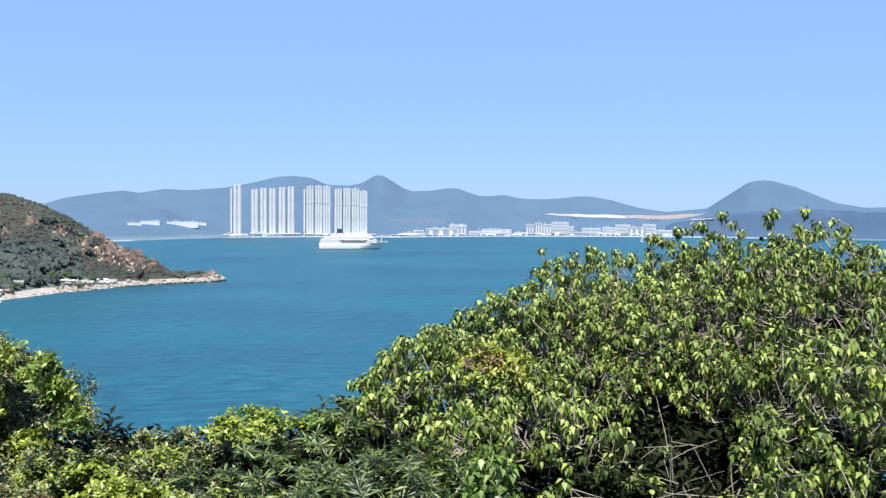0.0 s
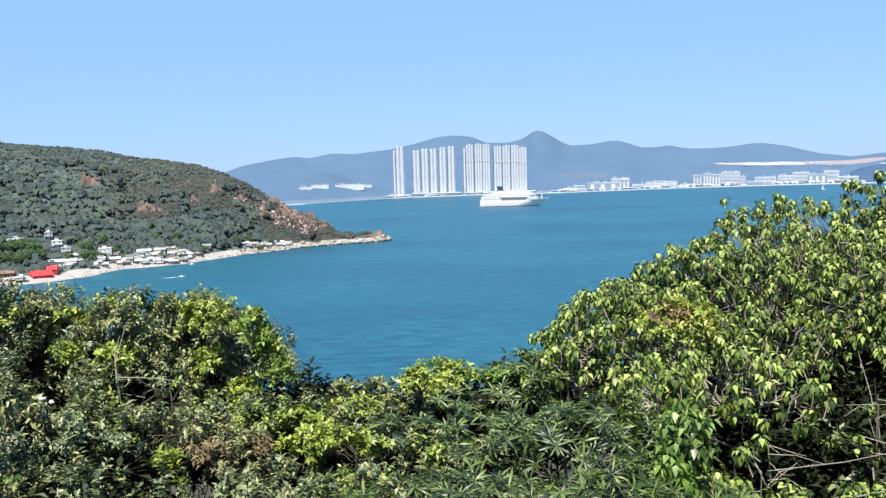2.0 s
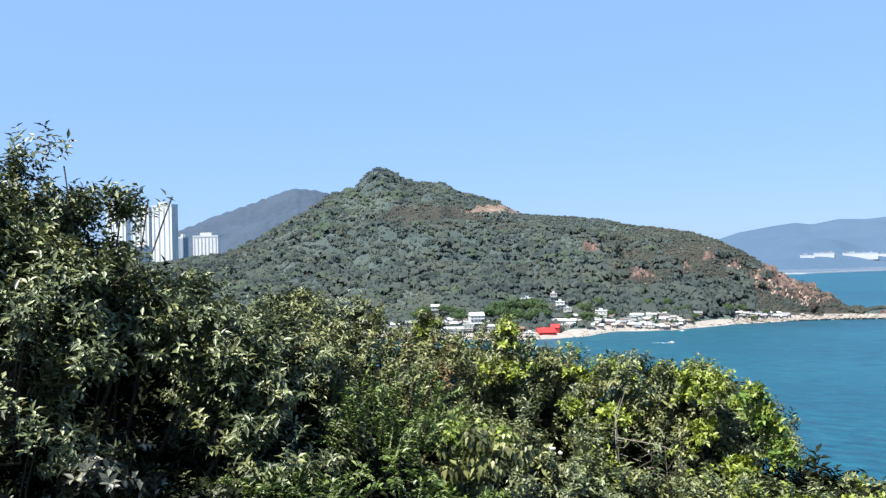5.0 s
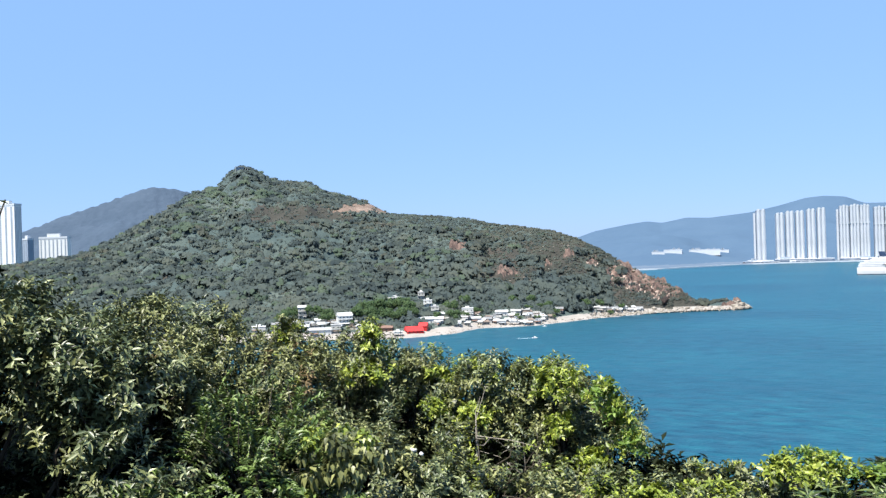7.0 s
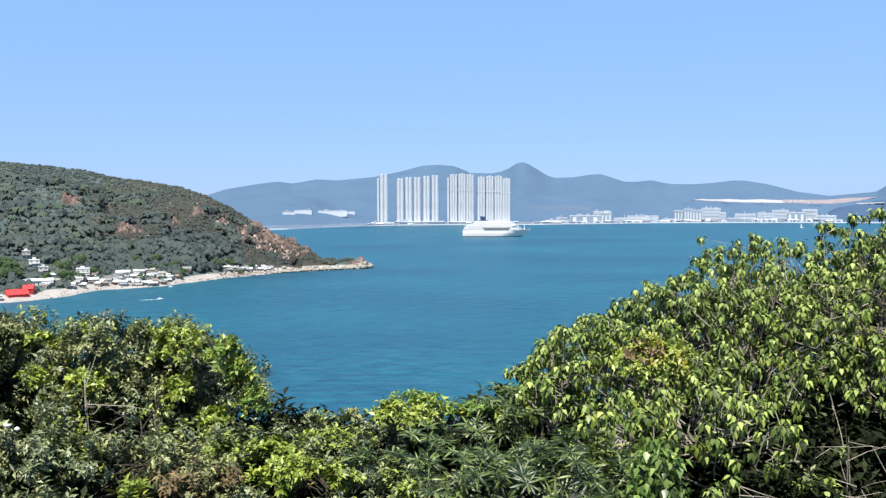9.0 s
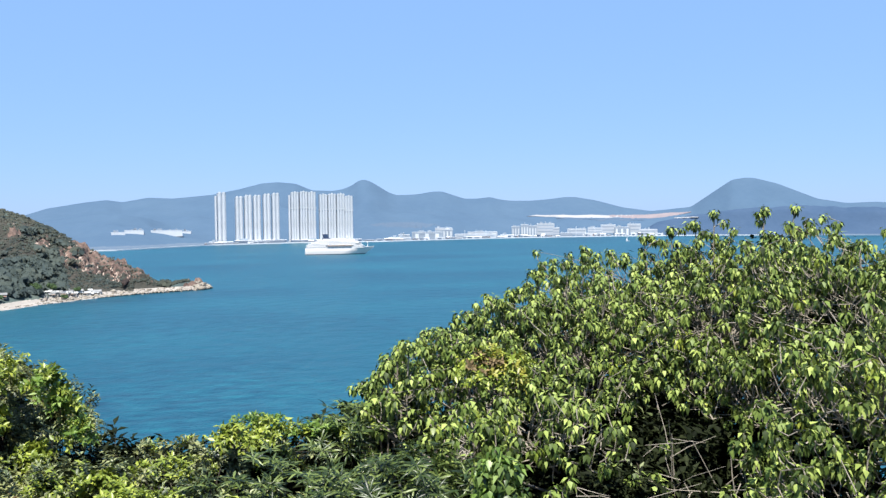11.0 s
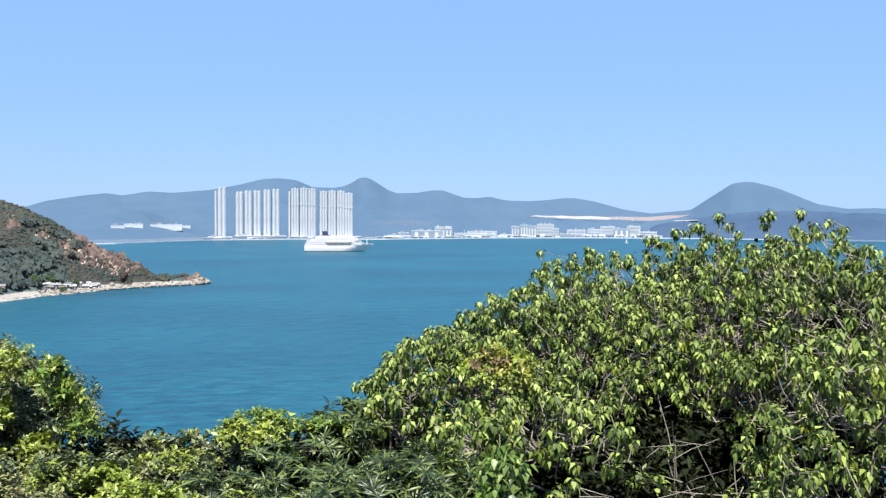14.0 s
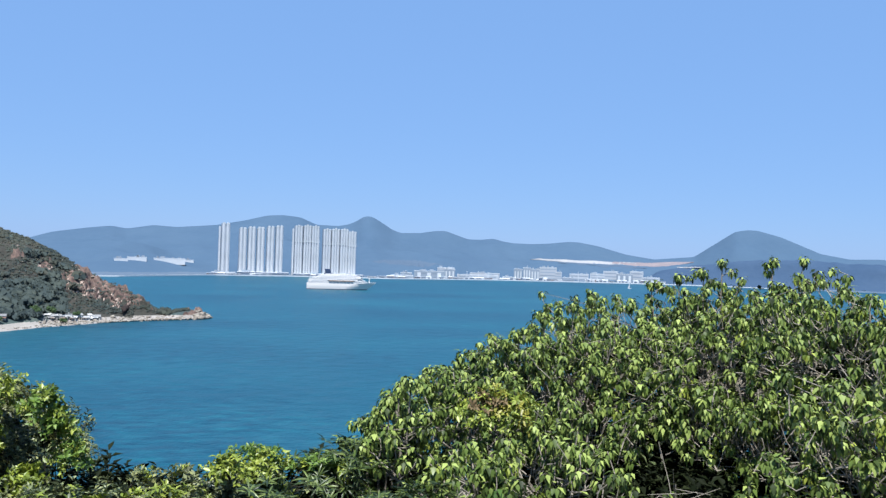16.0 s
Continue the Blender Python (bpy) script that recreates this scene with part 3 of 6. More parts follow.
def build_boulders():
    """Loose rock below the cliff and along the shore, and ribs on the cliff itself."""
    rng = np.random.RandomState(9)
    n = 900
    az = np.concatenate([rng.uniform(-15, -4.6, 700), rng.uniform(-26, -12, 200)])
    s, rg = table(HEAD_EDGE, az) - 9, table(HEAD_RIDGE_AT, az)
    r = s + np.abs(rng.normal(0, 1, n)) * np.where(az > -15, 16, 8) + 1
    r[:160] = s[:160] + rng.uniform(0, 1, 160) * (rg - s)[:160]
    z = head_z(az, r)
    el = np.degrees(np.arctan2(z - EYE_Z, r))
    keep = (z > -0.6) & ((z < 5) | (head_bare(az, el) == 1))
    x, y = r * np.sin(np.radians(az)), r * np.cos(np.radians(az))
    size = (rng.gamma(2.0, 0.5, n) + 0.4) * np.where(az > -5.6, 2.0, np.where(az > -15, 0.75, 0.5))
    c = np.stack([x, y, z + 0.1 * size], -1)[keep]
    k = 70
    ba, be = rng.uniform(-22.5, -12, k), rng.uniform(0, 1, k)
    br = table(HEAD_EDGE, ba) + (0.35 + 0.6 * be) * (table(HEAD_RIDGE_AT, ba) - table(HEAD_EDGE, ba))
    bs = rng.gamma(2.2, 0.4, k) + 0.4
    k2 = 46
    ta, tb = rng.uniform(-5.5, -4.45, k2), rng.uniform(0, 1, k2)
    tr = table(HEAD_EDGE, ta) - 4 + tb * 14
    ts = rng.gamma(2.4, 0.7, k2) + 0.6
    c = np.concatenate([c, np.stack([tr * np.sin(np.radians(ta)), tr * np.cos(np.radians(ta)), np.maximum(head_z(ta, tr), 0) + 0.4 * ts], -1), np.stack([br * np.sin(np.radians(ba)), br * np.cos(np.radians(ba)), head_z(ba, br) + 0.5 * bs], -1)])
    size, keep = np.concatenate([size[keep], ts, bs]), slice(None)
    clumps("boulders", c, size[keep], M_SHORE_ROCK, rng, 0.5, 0.4, "pale weathered granite boulders along the shoreline", "boulders")
    n = 3400
    az = rng.uniform(-15.6, -9.6, n)
    s, rg = table(HEAD_EDGE, az), table(HEAD_RIDGE_AT, az)
    r = s + rng.uniform(0, 1, n) * (rg - s)
    z = head_z(az, r)
    el = np.degrees(np.arctan2(z - EYE_Z, r))
    keep = (head_bare(az, el) == 1) & (z > 5) & (r < s + 0.72 * (rg - s))
    x, y = r * np.sin(np.radians(az)), r * np.cos(np.radians(az))
    x, y, z, az = x[keep], y[keep], z[keep], az[keep]
    k = len(x)
    size = rng.gamma(2.4, 0.5, k) + 0.6
    # slabs lean back with the slope and run down it, split by steep joints
    down = unit(np.stack([np.sin(np.radians(az + 14)) * 0.88, np.cos(np.radians(az + 14)) * 0.88, np.full(k, 0.62)], -1) + rng.normal(0, 0.1, (k, 3)))
    side = unit(np.cross(down, np.array([0, 0, 1.0])) + rng.normal(0, 0.12, (k, 3)))
    out = np.cross(side, down)
    jit = 1 + 0.3 * rng.uniform(-1, 1, (k, len(ICO_V), 1))
    form = ICO_V[None] * jit * (size[:, None, None] * np.stack([rng.uniform(0.5, 0.9, k), rng.uniform(0.5, 0.8, k), rng.uniform(2.0, 3.8, k)], -1)[:, None])
    v = form[..., 0, None] * side[:, None] + form[..., 1, None] * out[:, None] + form[..., 2, None] * down[:, None]
    v = v + (np.stack([x, y, z], -1) - out * 0.55 * size[:, None])[:, None]
    f = (ICO_F[None] + (np.arange(k) * len(ICO_V))[:, None, None]).reshape(-1, 3)
    ob = new("cliff_rocks", mesh("cliff_rocks", v.reshape(-1, 3), f, M_ROCK))
    tagged(ob, "jointed reddish-brown granite slabs of the cliff face", "cliff", kind="stuff")


HOMES = []  # places kept clear of trees
build_headland()
build_boulders()


def on_head(az, el):
    """The place where the headland is met on that bearing and rise."""
    r = np.arange(770.0, 1600.0, 1.0)
    z = head_z(np.full_like(r, az), r)
    hit = np.nonzero((z > EYE_Z + r * math.tan(radians(el))) & (z > 0.2))[0]
    i = hit[0] if len(hit) else int(np.argmax(z))
    return r[i], z[i]


# ---- distant hills and reclaimed shore ----
FAR_EDGE = [(-24, 2500), (-10.3, 2720), (-4.4, 3110), (1.5, 3240), (7.6, 3260), (15.4, 3600), (23.4, 3810), (30, 3900), (62, 3700)]
FAR_RISE = [(-24, 0.2), (-16, 0.5), (-14.5, 1.0), (-12.3, 1.38), (-11, 1.54), (-10, 1.40), (-8.4, 1.70), (-6.9, 1.63), (-4.4, 1.87), (-2.5, 2.26), (-1.0, 2.66),
            (0.1, 2.74), (1.3, 2.63), (2.4, 2.16), (3.9, 2.12), (4.6, 2.25), (5.2, 2.5), (5.6, 2.8), (6.0, 2.9), (6.4, 2.8), (7.0, 2.45), (7.7, 2.0), (8.3, 1.78), (9.7, 1.82), (10.8, 2.0), (11.5, 2.02), (12.3, 1.75), (13.1, 1.48), (14, 1.48), (14.9, 1.58),
            (15.6, 1.4), (16.3, 1.30), (17.7, 1.28), (18.9, 1.36), (20.1, 1.5), (20.8, 1.5), (22.2, 1.26), (24.1, 0.73), (26, 0.45), (28.6, 0.70), (29.7, 1.45), (31.2, 2.46), (32, 2.58),
            (32.6, 2.54), (34, 2.14), (36.4, 1.10), (38.1, 0.79), (39.7, 0.84), (41.9, 0.67), (46, 0.9), (52, 0.5), (62, 0.3)]
FAR_FRONT = [(-24, -0.8), (-9, -0.9), (8, -0.8), (14, -0.8), (20, -0.75), (24, -0.9), (25.5, -0.83), (26.4, -0.4), (27.5, -0.12), (29, 0.15), (31.2, 0.42), (32.7, 0.58), (34.8, 0.64),
             (40, 0.5), (48, 0.55), (62, 0.2)]
RIDGE_R, FRONT_R = 4620.0, 4120.0


def soft(rows, az):
    return (table(rows, az - 0.15) + 2 * table(rows, az) + table(rows, az + 0.15)) / 4


def far_z(az, r):
    az, r = np.asarray(az, float), np.asarray(r, float)
    s = table(FAR_EDGE, az)
    x, y = r * np.sin(np.radians(az)), r * np.cos(np.radians(az))
    top = EYE_Z + RIDGE_R * np.tan(np.radians(soft(FAR_RISE, az)))
    foot = s + 260
    u = np.clip((r - foot) / np.maximum(RIDGE_R - foot, 50), 0, 1)
    z = 3 + (top - 3) * u ** 1.35
    z = z + np.sin(math.pi * np.clip(u, 0, 1)) * (22 * lumps(x, y, 700, 51, 2) + 5 * lumps(x, y, 260, 52, 2))
    front = EYE_Z + FRONT_R * np.tan(np.radians(soft(FAR_FRONT, az)))
    hump = 3 + (front - 3 + 5 * lumps(x, y, 150, 54, 3)) * np.exp(-((r - FRONT_R) / 190.0) ** 2) * np.clip((r - s - 40) / 140, 0, 1)
    z = np.maximum(z, hump)
    z = np.where(r > RIDGE_R, top - (r - RIDGE_R) * 0.5, z)
    return np.where(r < s, -4, np.maximum(z, 3))


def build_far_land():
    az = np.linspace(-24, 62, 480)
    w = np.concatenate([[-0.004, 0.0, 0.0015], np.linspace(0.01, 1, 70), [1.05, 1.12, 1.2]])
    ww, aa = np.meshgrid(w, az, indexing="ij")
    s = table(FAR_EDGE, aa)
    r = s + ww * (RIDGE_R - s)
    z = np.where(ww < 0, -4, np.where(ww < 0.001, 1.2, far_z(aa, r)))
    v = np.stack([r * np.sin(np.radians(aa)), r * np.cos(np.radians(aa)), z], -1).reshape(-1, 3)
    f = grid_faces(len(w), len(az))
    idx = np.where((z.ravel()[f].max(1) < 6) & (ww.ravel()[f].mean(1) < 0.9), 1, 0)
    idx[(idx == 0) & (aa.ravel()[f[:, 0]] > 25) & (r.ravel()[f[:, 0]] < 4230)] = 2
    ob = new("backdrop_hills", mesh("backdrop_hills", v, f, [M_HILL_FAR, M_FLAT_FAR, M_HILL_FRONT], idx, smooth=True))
    tagged(ob, "range of distant wooded hills behind a flat shore, haze-blue in base colour", "hills", kind="structure")


def build_back_hill():
    """The ridge behind the headland, seen over its shoulder."""
    rows = [(-70, 0.6), (-56, 0.6), (-52, 2.15), (-50.4, 2.85), (-48, 3.67), (-45.9, 4.47), (-44.9, 4.77), (-43.4, 4.61), (-42.3, 4.35), (-40, 3.6), (-30, 1.5)]
    az = np.linspace(-70, -30, 260)
    w = np.linspace(0, 1.5, 70)
    ww, aa = np.meshgrid(w, az, indexing="ij")
    r = 1750 + ww * 650
    top = EYE_Z + 2400 * np.tan(np.radians(soft(rows, aa)))
    x, y = r * np.sin(np.radians(aa)), r * np.cos(np.radians(aa))
    up = np.clip(ww, 0, 1)
    z = -3 + (top + 3) * (0.6 * up + 0.4 * up * up) - np.maximum(ww - 1, 0) * 400 + np.sin(math.pi * up) * 16 * lumps(x, y, 260, 61, 4) + 2.0 * lumps(x, y, 30, 62, 2)
    v = np.stack([x, y, z], -1).reshape(-1, 3)
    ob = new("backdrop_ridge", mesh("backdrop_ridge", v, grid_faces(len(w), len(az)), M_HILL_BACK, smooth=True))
    tagged(ob, "wooded ridge rising behind the headland, haze put into its colour", "hill", kind="structure")


build_far_land()
build_back_hill()


def on_far(az, el):
    r = np.arange(2500.0, 4700.0, 4.0)
    z = far_z(np.full_like(r, az), r)
    hit = np.nonzero((z > EYE_Z + r * math.tan(radians(el))) & (z > 0))[0]
    i = hit[0] if len(hit) else int(np.argmax(z))
    return r[i], z[i]


def hill_terrace(name, label, category, mat, top, low, seed, proud=8.0, rough=0.012):
    """A bare strip laid on the distant slope between two lines of bearing and rise."""
    az = np.linspace(top[0][0], top[-1][0], 90)
    ragged = lumps(az, az * 0.3, 2.2, seed, 4)
    hi = table(top, az) + rough * ragged
    lo = np.minimum(table(low, az) + 1.8 * rough * lumps(az, az * 0.3, 1.7, seed + 1, 4), hi - 0.004)
    v = []
    for t, out in zip(np.linspace(0, 1, 5), (-5.0, 0.6 * proud, proud, proud, -5.0)):
        for a, e in zip(az, lo + t * (hi - lo)):
            r, z = on_far(a, e)
            r -= out
            v.append((*polar(a, r)[:2], EYE_Z + r * math.tan(radians(e))))
    ob = new(name, mesh(name, v, grid_faces(5, len(az)), mat, smooth=True))
    tagged(ob, label, category, kind="structure")


hill_terrace("quarry_terrace", "long pale quarry bench cut into the distant slope", "quarry", M_QUARRY, [(17.5, 0.2), (18.2, 0.30), (20, 0.29), (23, 0.25), (25.2, 0.22)],
             [(17.5, 0.17), (18.4, 0.12), (20, 0.04), (23, -0.03), (25.2, 0.02)], 55)
hill_terrace("cut_earth", "pinkish terrace of cut earth above the far shore", "quarry", M_QUARRY_RED, [(23.2, 0.235), (25.5, 0.24), (27.2, 0.36), (28.6, 0.38)],
             [(23.2, 0.01), (25.5, -0.08), (27.2, 0.04), (28.6, 0.30)], 57, 10.0)
hill_terrace("upper_bench", "short white bench beside the quarry", "quarry", M_QUARRY, [(27.5, -0.0), (28.2, 0.03), (29.1, 0.03)], [(27.5, -0.07), (28.2, -0.08), (29.1, -0.05)], 59, 12.0)
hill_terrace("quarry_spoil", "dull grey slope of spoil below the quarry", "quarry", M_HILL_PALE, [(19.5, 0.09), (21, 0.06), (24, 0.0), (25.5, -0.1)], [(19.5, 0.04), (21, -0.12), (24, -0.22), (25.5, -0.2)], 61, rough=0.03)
hill_terrace("grassed_slope", "pale grassed slope on the distant hillside, haze put into its colour", "slope", M_HILL_PALE, [(6.4, -0.25), (7.6, 0.0), (9.0, 0.04), (10.4, -0.16), (11.4, -0.42)],
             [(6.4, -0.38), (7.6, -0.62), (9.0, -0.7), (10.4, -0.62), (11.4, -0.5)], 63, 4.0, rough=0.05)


# ---- plants of the near slope ----
BROAD = (np.array([(0, 0, 0), (0.48, 0.26, 0.03), (0, 1.0, -0.3), (-0.48, 0.26, 0.03), (0, 0.4, -0.07)]), np.array([(0, 1, 4), (1, 2, 4), (2, 3, 4), (3, 0, 4)]))
FOLD = (np.array([(0, 0, 0), (0.45, 0.45, 0.1), (0, 1, -0.12), (-0.45, 0.45, 0.1)]), np.array([(0, 1, 2), (0, 2, 3)]))
LONG = (np.array([(0, 0, 0), (0.42, 0.35, -0.03), (0.36, 0.7, -0.1), (0, 1, -0.22), (-0.36, 0.7, -0.1), (-0.42, 0.35, -0.03), (0, 0.5, 0.02)]),
        np.array([(i, (i + 1) % 6, 6) for i in range(6)]))


def leaves(shape, base, way, face, length, width):
    """All leaves of a crown: base points, directions, rough facing and sizes."""
    v, f = shape
    d = unit(way)
    s = unit(np.cross(d, face))
    n = np.cross(s, d)
    out = base[:, None] + v[None, :, 0, None] * (s * width[:, None])[:, None] + v[None, :, 1, None] * (d * length[:, None])[:, None] \
        + v[None, :, 2, None] * (n * length[:, None])[:, None]
    ff = (f[None] + (np.arange(len(base)) * len(v))[:, None, None]).reshape(-1, 3)
    return out.reshape(-1, 3), ff


HABITS = {  # leaf shape, leaves to a sprig, sprig length, leaf length, leaf width over length
    "broad": (BROAD, 20, 0.065, 0.058, 0.62), "small": (FOLD, 18, 0.16, 0.046, 0.52), "whorl": (LONG, 12, 0.03, 0.105, 0.16), "feather": (FOLD, 30, 0.28, 0.046, 0.36),
    "vine": (FOLD, 15, 0.13, 0.048, 0.56), "lance": (FOLD, 16, 0.15, 0.050, 0.42), "under": (FOLD, 12, 0.16, 0.075, 0.42)}


def sprigs(rng, blobs, count, scatter, clump, stray):
    """Places and outward ways of twig tips over the joined outline of the blobs, gathered in clumps."""
    per = 18 if clump else 1
    area = np.array([b[1][0] * b[1][1] + b[1][0] * b[1][2] + b[1][1] * b[1][2] for b in blobs])
    pick = rng.choice(len(blobs), max(int(count / per), 6), p=area / area.sum())
    cen, rad = np.array([b[0] for b in blobs])[pick], np.array([b[1] for b in blobs])[pick]
    m = len(pick)
    d = unit(rng.normal(0, 1, (m, 3)))
    d[:, 2] = np.where(d[:, 2] < -0.5, -d[:, 2], d[:, 2])
    swell = 1 + 0.2 * np.sin(d[:, 0] * 5.1 + cen[:, 0] * 3) * np.sin(d[:, 1] * 4.3 + cen[:, 1] * 2) + 0.12 * np.sin(d[:, 2] * 9 + d[:, 0] * 7)
    depth = np.where(rng.uniform(0, 1, m) < 0.76, 1 - np.abs(rng.normal(0, scatter, m)), rng.uniform(0.45, 0.9, m))
    out = (rng.uniform(0, 1, m) < 1.6 * stray) & (d[:, 2] > 0.3)
    depth = np.where(out, 1 + rng.uniform(0.03, 0.09, m), depth)
    p = cen + d * rad * (swell * depth)[:, None]
    n = unit(d / rad)
    if clump:
        p, n, pick, out = (np.repeat(q, per, axis=0) for q in (p, n, pick, out))
        e = unit(rng.normal(0, 1, (len(p), 3)) + 0.75 * n + np.array([0, 0, 0.45]))
        size = np.repeat(clump * rng.uniform(0.6, 1.35, m), per)
        p = p + e * (size * rng.uniform(0.45, 1.0, len(p)))[:, None] * np.array([1, 1, 0.8]) - n * (0.75 * size)[:, None]
        n = unit(e + 0.35 * n)
    ok = np.ones(len(p), bool)
    for i, (c, r) in enumerate(blobs):
        inside = (((p - np.array(c)) / np.array(r)) ** 2).sum(1) < 0.42
        ok &= ~(inside & (pick != i))
    ok &= p[:, 2] > ground_z(p[:, 0], p[:, 1]) + 0.08
    return p[ok], n[ok], pick[ok], out[ok]


def foliage(rng, habit, p, n, size=1.0):
    shape, k, stem, length, ratio = HABITS[habit]
    m = len(p)
    up = np.array([0, 0, 1.0])
    lift = {"broad": 0.9, "small": 0.5, "whorl": 0.7, "feather": 0.65, "vine": 0.15, "lance": 0.4, "under": 0.4}[habit]
    a = unit(n * 0.75 + up * lift + rng.normal(0, 0.32, (m, 3)))
    side = unit(np.cross(a, unit(rng.normal(0, 1, (m, 3)))))
    other = np.cross(a, side)
    i = np.arange(k)
    phi = i * 2.4 + rng.uniform(0, 6.28, (m, 1))
    along = (i + 0.5) / k + rng.uniform(-0.04, 0.04, (m, k))
    if habit == "feather":
        flat = unit(np.cross(a, up + rng.normal(0, 0.15, (m, 3))))
        ring = np.where((i % 2 == 0)[None, :, None], 1, -1) * flat[:, None]
    else:
        ring = np.cos(phi)[..., None] * side[:, None] + np.sin(phi)[..., None] * other[:, None]
    sag = -0.35 * along[..., None] ** 2 * stem * up * (habit in ("feather", "vine"))
    base = p[:, None] + a[:, None] * (stem * size * (along - 0.6))[..., None] + sag * size
    jit = rng.normal(0, 0.16, (m, k, 3))
    if habit == "broad":
        base = base + ring * rng.uniform(0.012, 0.045, (m, k, 1)) * size
        droop = (1.75 - 1.75 * along)[..., None] + rng.uniform(-0.2, 0.3, (m, k, 1))
        way = ring * 0.72 - up * droop + 0.5 * jit
        face = up * 0.75 + ring * (0.35 + droop) + 0.6 * jit
    elif habit == "whorl":
        way = ring * 0.95 + a[:, None] * rng.uniform(0.05, 0.7, (m, k, 1)) - up * 0.12 + jit * 0.6
        face = a[:, None] + jit
    elif habit == "feather":
        way = ring * 0.8 + a[:, None] * 0.6 - up * 0.12 + jit * 0.9
        face = np.broadcast_to(up * 0.9, ring.shape) + n[:, None] * 0.4 + jit
    else:
        way = ring * 0.85 + a[:, None] * 0.45 - up * rng.uniform(-0.1, 0.45, (m, k, 1)) + jit
        face = up * 0.8 + a[:, None] * 0.4 + n[:, None] * 0.3 + 1.4 * jit
    ln = length * size * rng.uniform(0.62, 1.25, m * k)
    return leaves(shape, base.reshape(-1, 3), way.reshape(-1, 3), face.reshape(-1, 3) + np.zeros((m * k, 3)), ln, ln * ratio * rng.uniform(0.8, 1.2, m * k))


def limbs(rng, root, p, pick, out, blobs, share, thick):
    """Bent, tapering branches from the stem to some of the twig tips."""
    sol = Solid()
    hubs = []
    rt = Vector(root)
    for c, r in blobs:
        c = Vector(c)
        hub = c - Vector((0, 0, 0.4 * r[2]))
        far = (hub - rt).length
        bend = [rt.lerp(hub, q) + Vector(rng.normal(0, 0.035 * far, 3)) * math.sin(math.pi * q) for q in (0.25, 0.5, 0.75)]
        w = min(thick * 0.7, 0.25 * r[0])
        sol.tube([rt, *bend, hub], [w, w * 0.9, w * 0.8, w * 0.65, w * 0.5], 6)
        hubs.append(hub)
    want = rng.uniform(0, 1, len(p)) < np.where(out, 0.92, share)
    for j in np.nonzero(want)[0]:
        hub, tip = hubs[pick[j]], Vector(p[j])
        reach = (tip - hub).length
        m1 = hub.lerp(tip, 0.35) + Vector(rng.normal(0, 0.12 * reach, 3)) - Vector((0, 0, 0.08 * reach))
        m2 = hub.lerp(tip, 0.72) + Vector(rng.normal(0, 0.09 * reach, 3))
        w = min(0.007, thick * 0.3)
        sol.tube([hub, m1, m2, tip], [w, w * 0.75, w * 0.5, w * 0.25], 4)
    return sol


def twiglets(rng, sol, p, n):
    """Short bent twigs behind the leaf rosettes."""
    for q, d in zip(p, n):
        tip, back = Vector(q), Vector(d) * -0.9 + Vector(rng.normal(0, 0.3, 3)) + Vector((0, 0, -0.3))
        reach = rng.uniform(0.14, 0.36)
        back = back.normalized() * reach
        bow = Vector(rng.normal(0, 0.2 * reach, 3)) - Vector((0, 0, 0.12 * reach))
        sol.tube([tip + back, tip + back * 0.66 + bow * 0.8, tip + back * 0.3 + bow, tip + Vector((0, 0, 0.01))], [0.0055, 0.0045, 0.004, 0.003], 3)


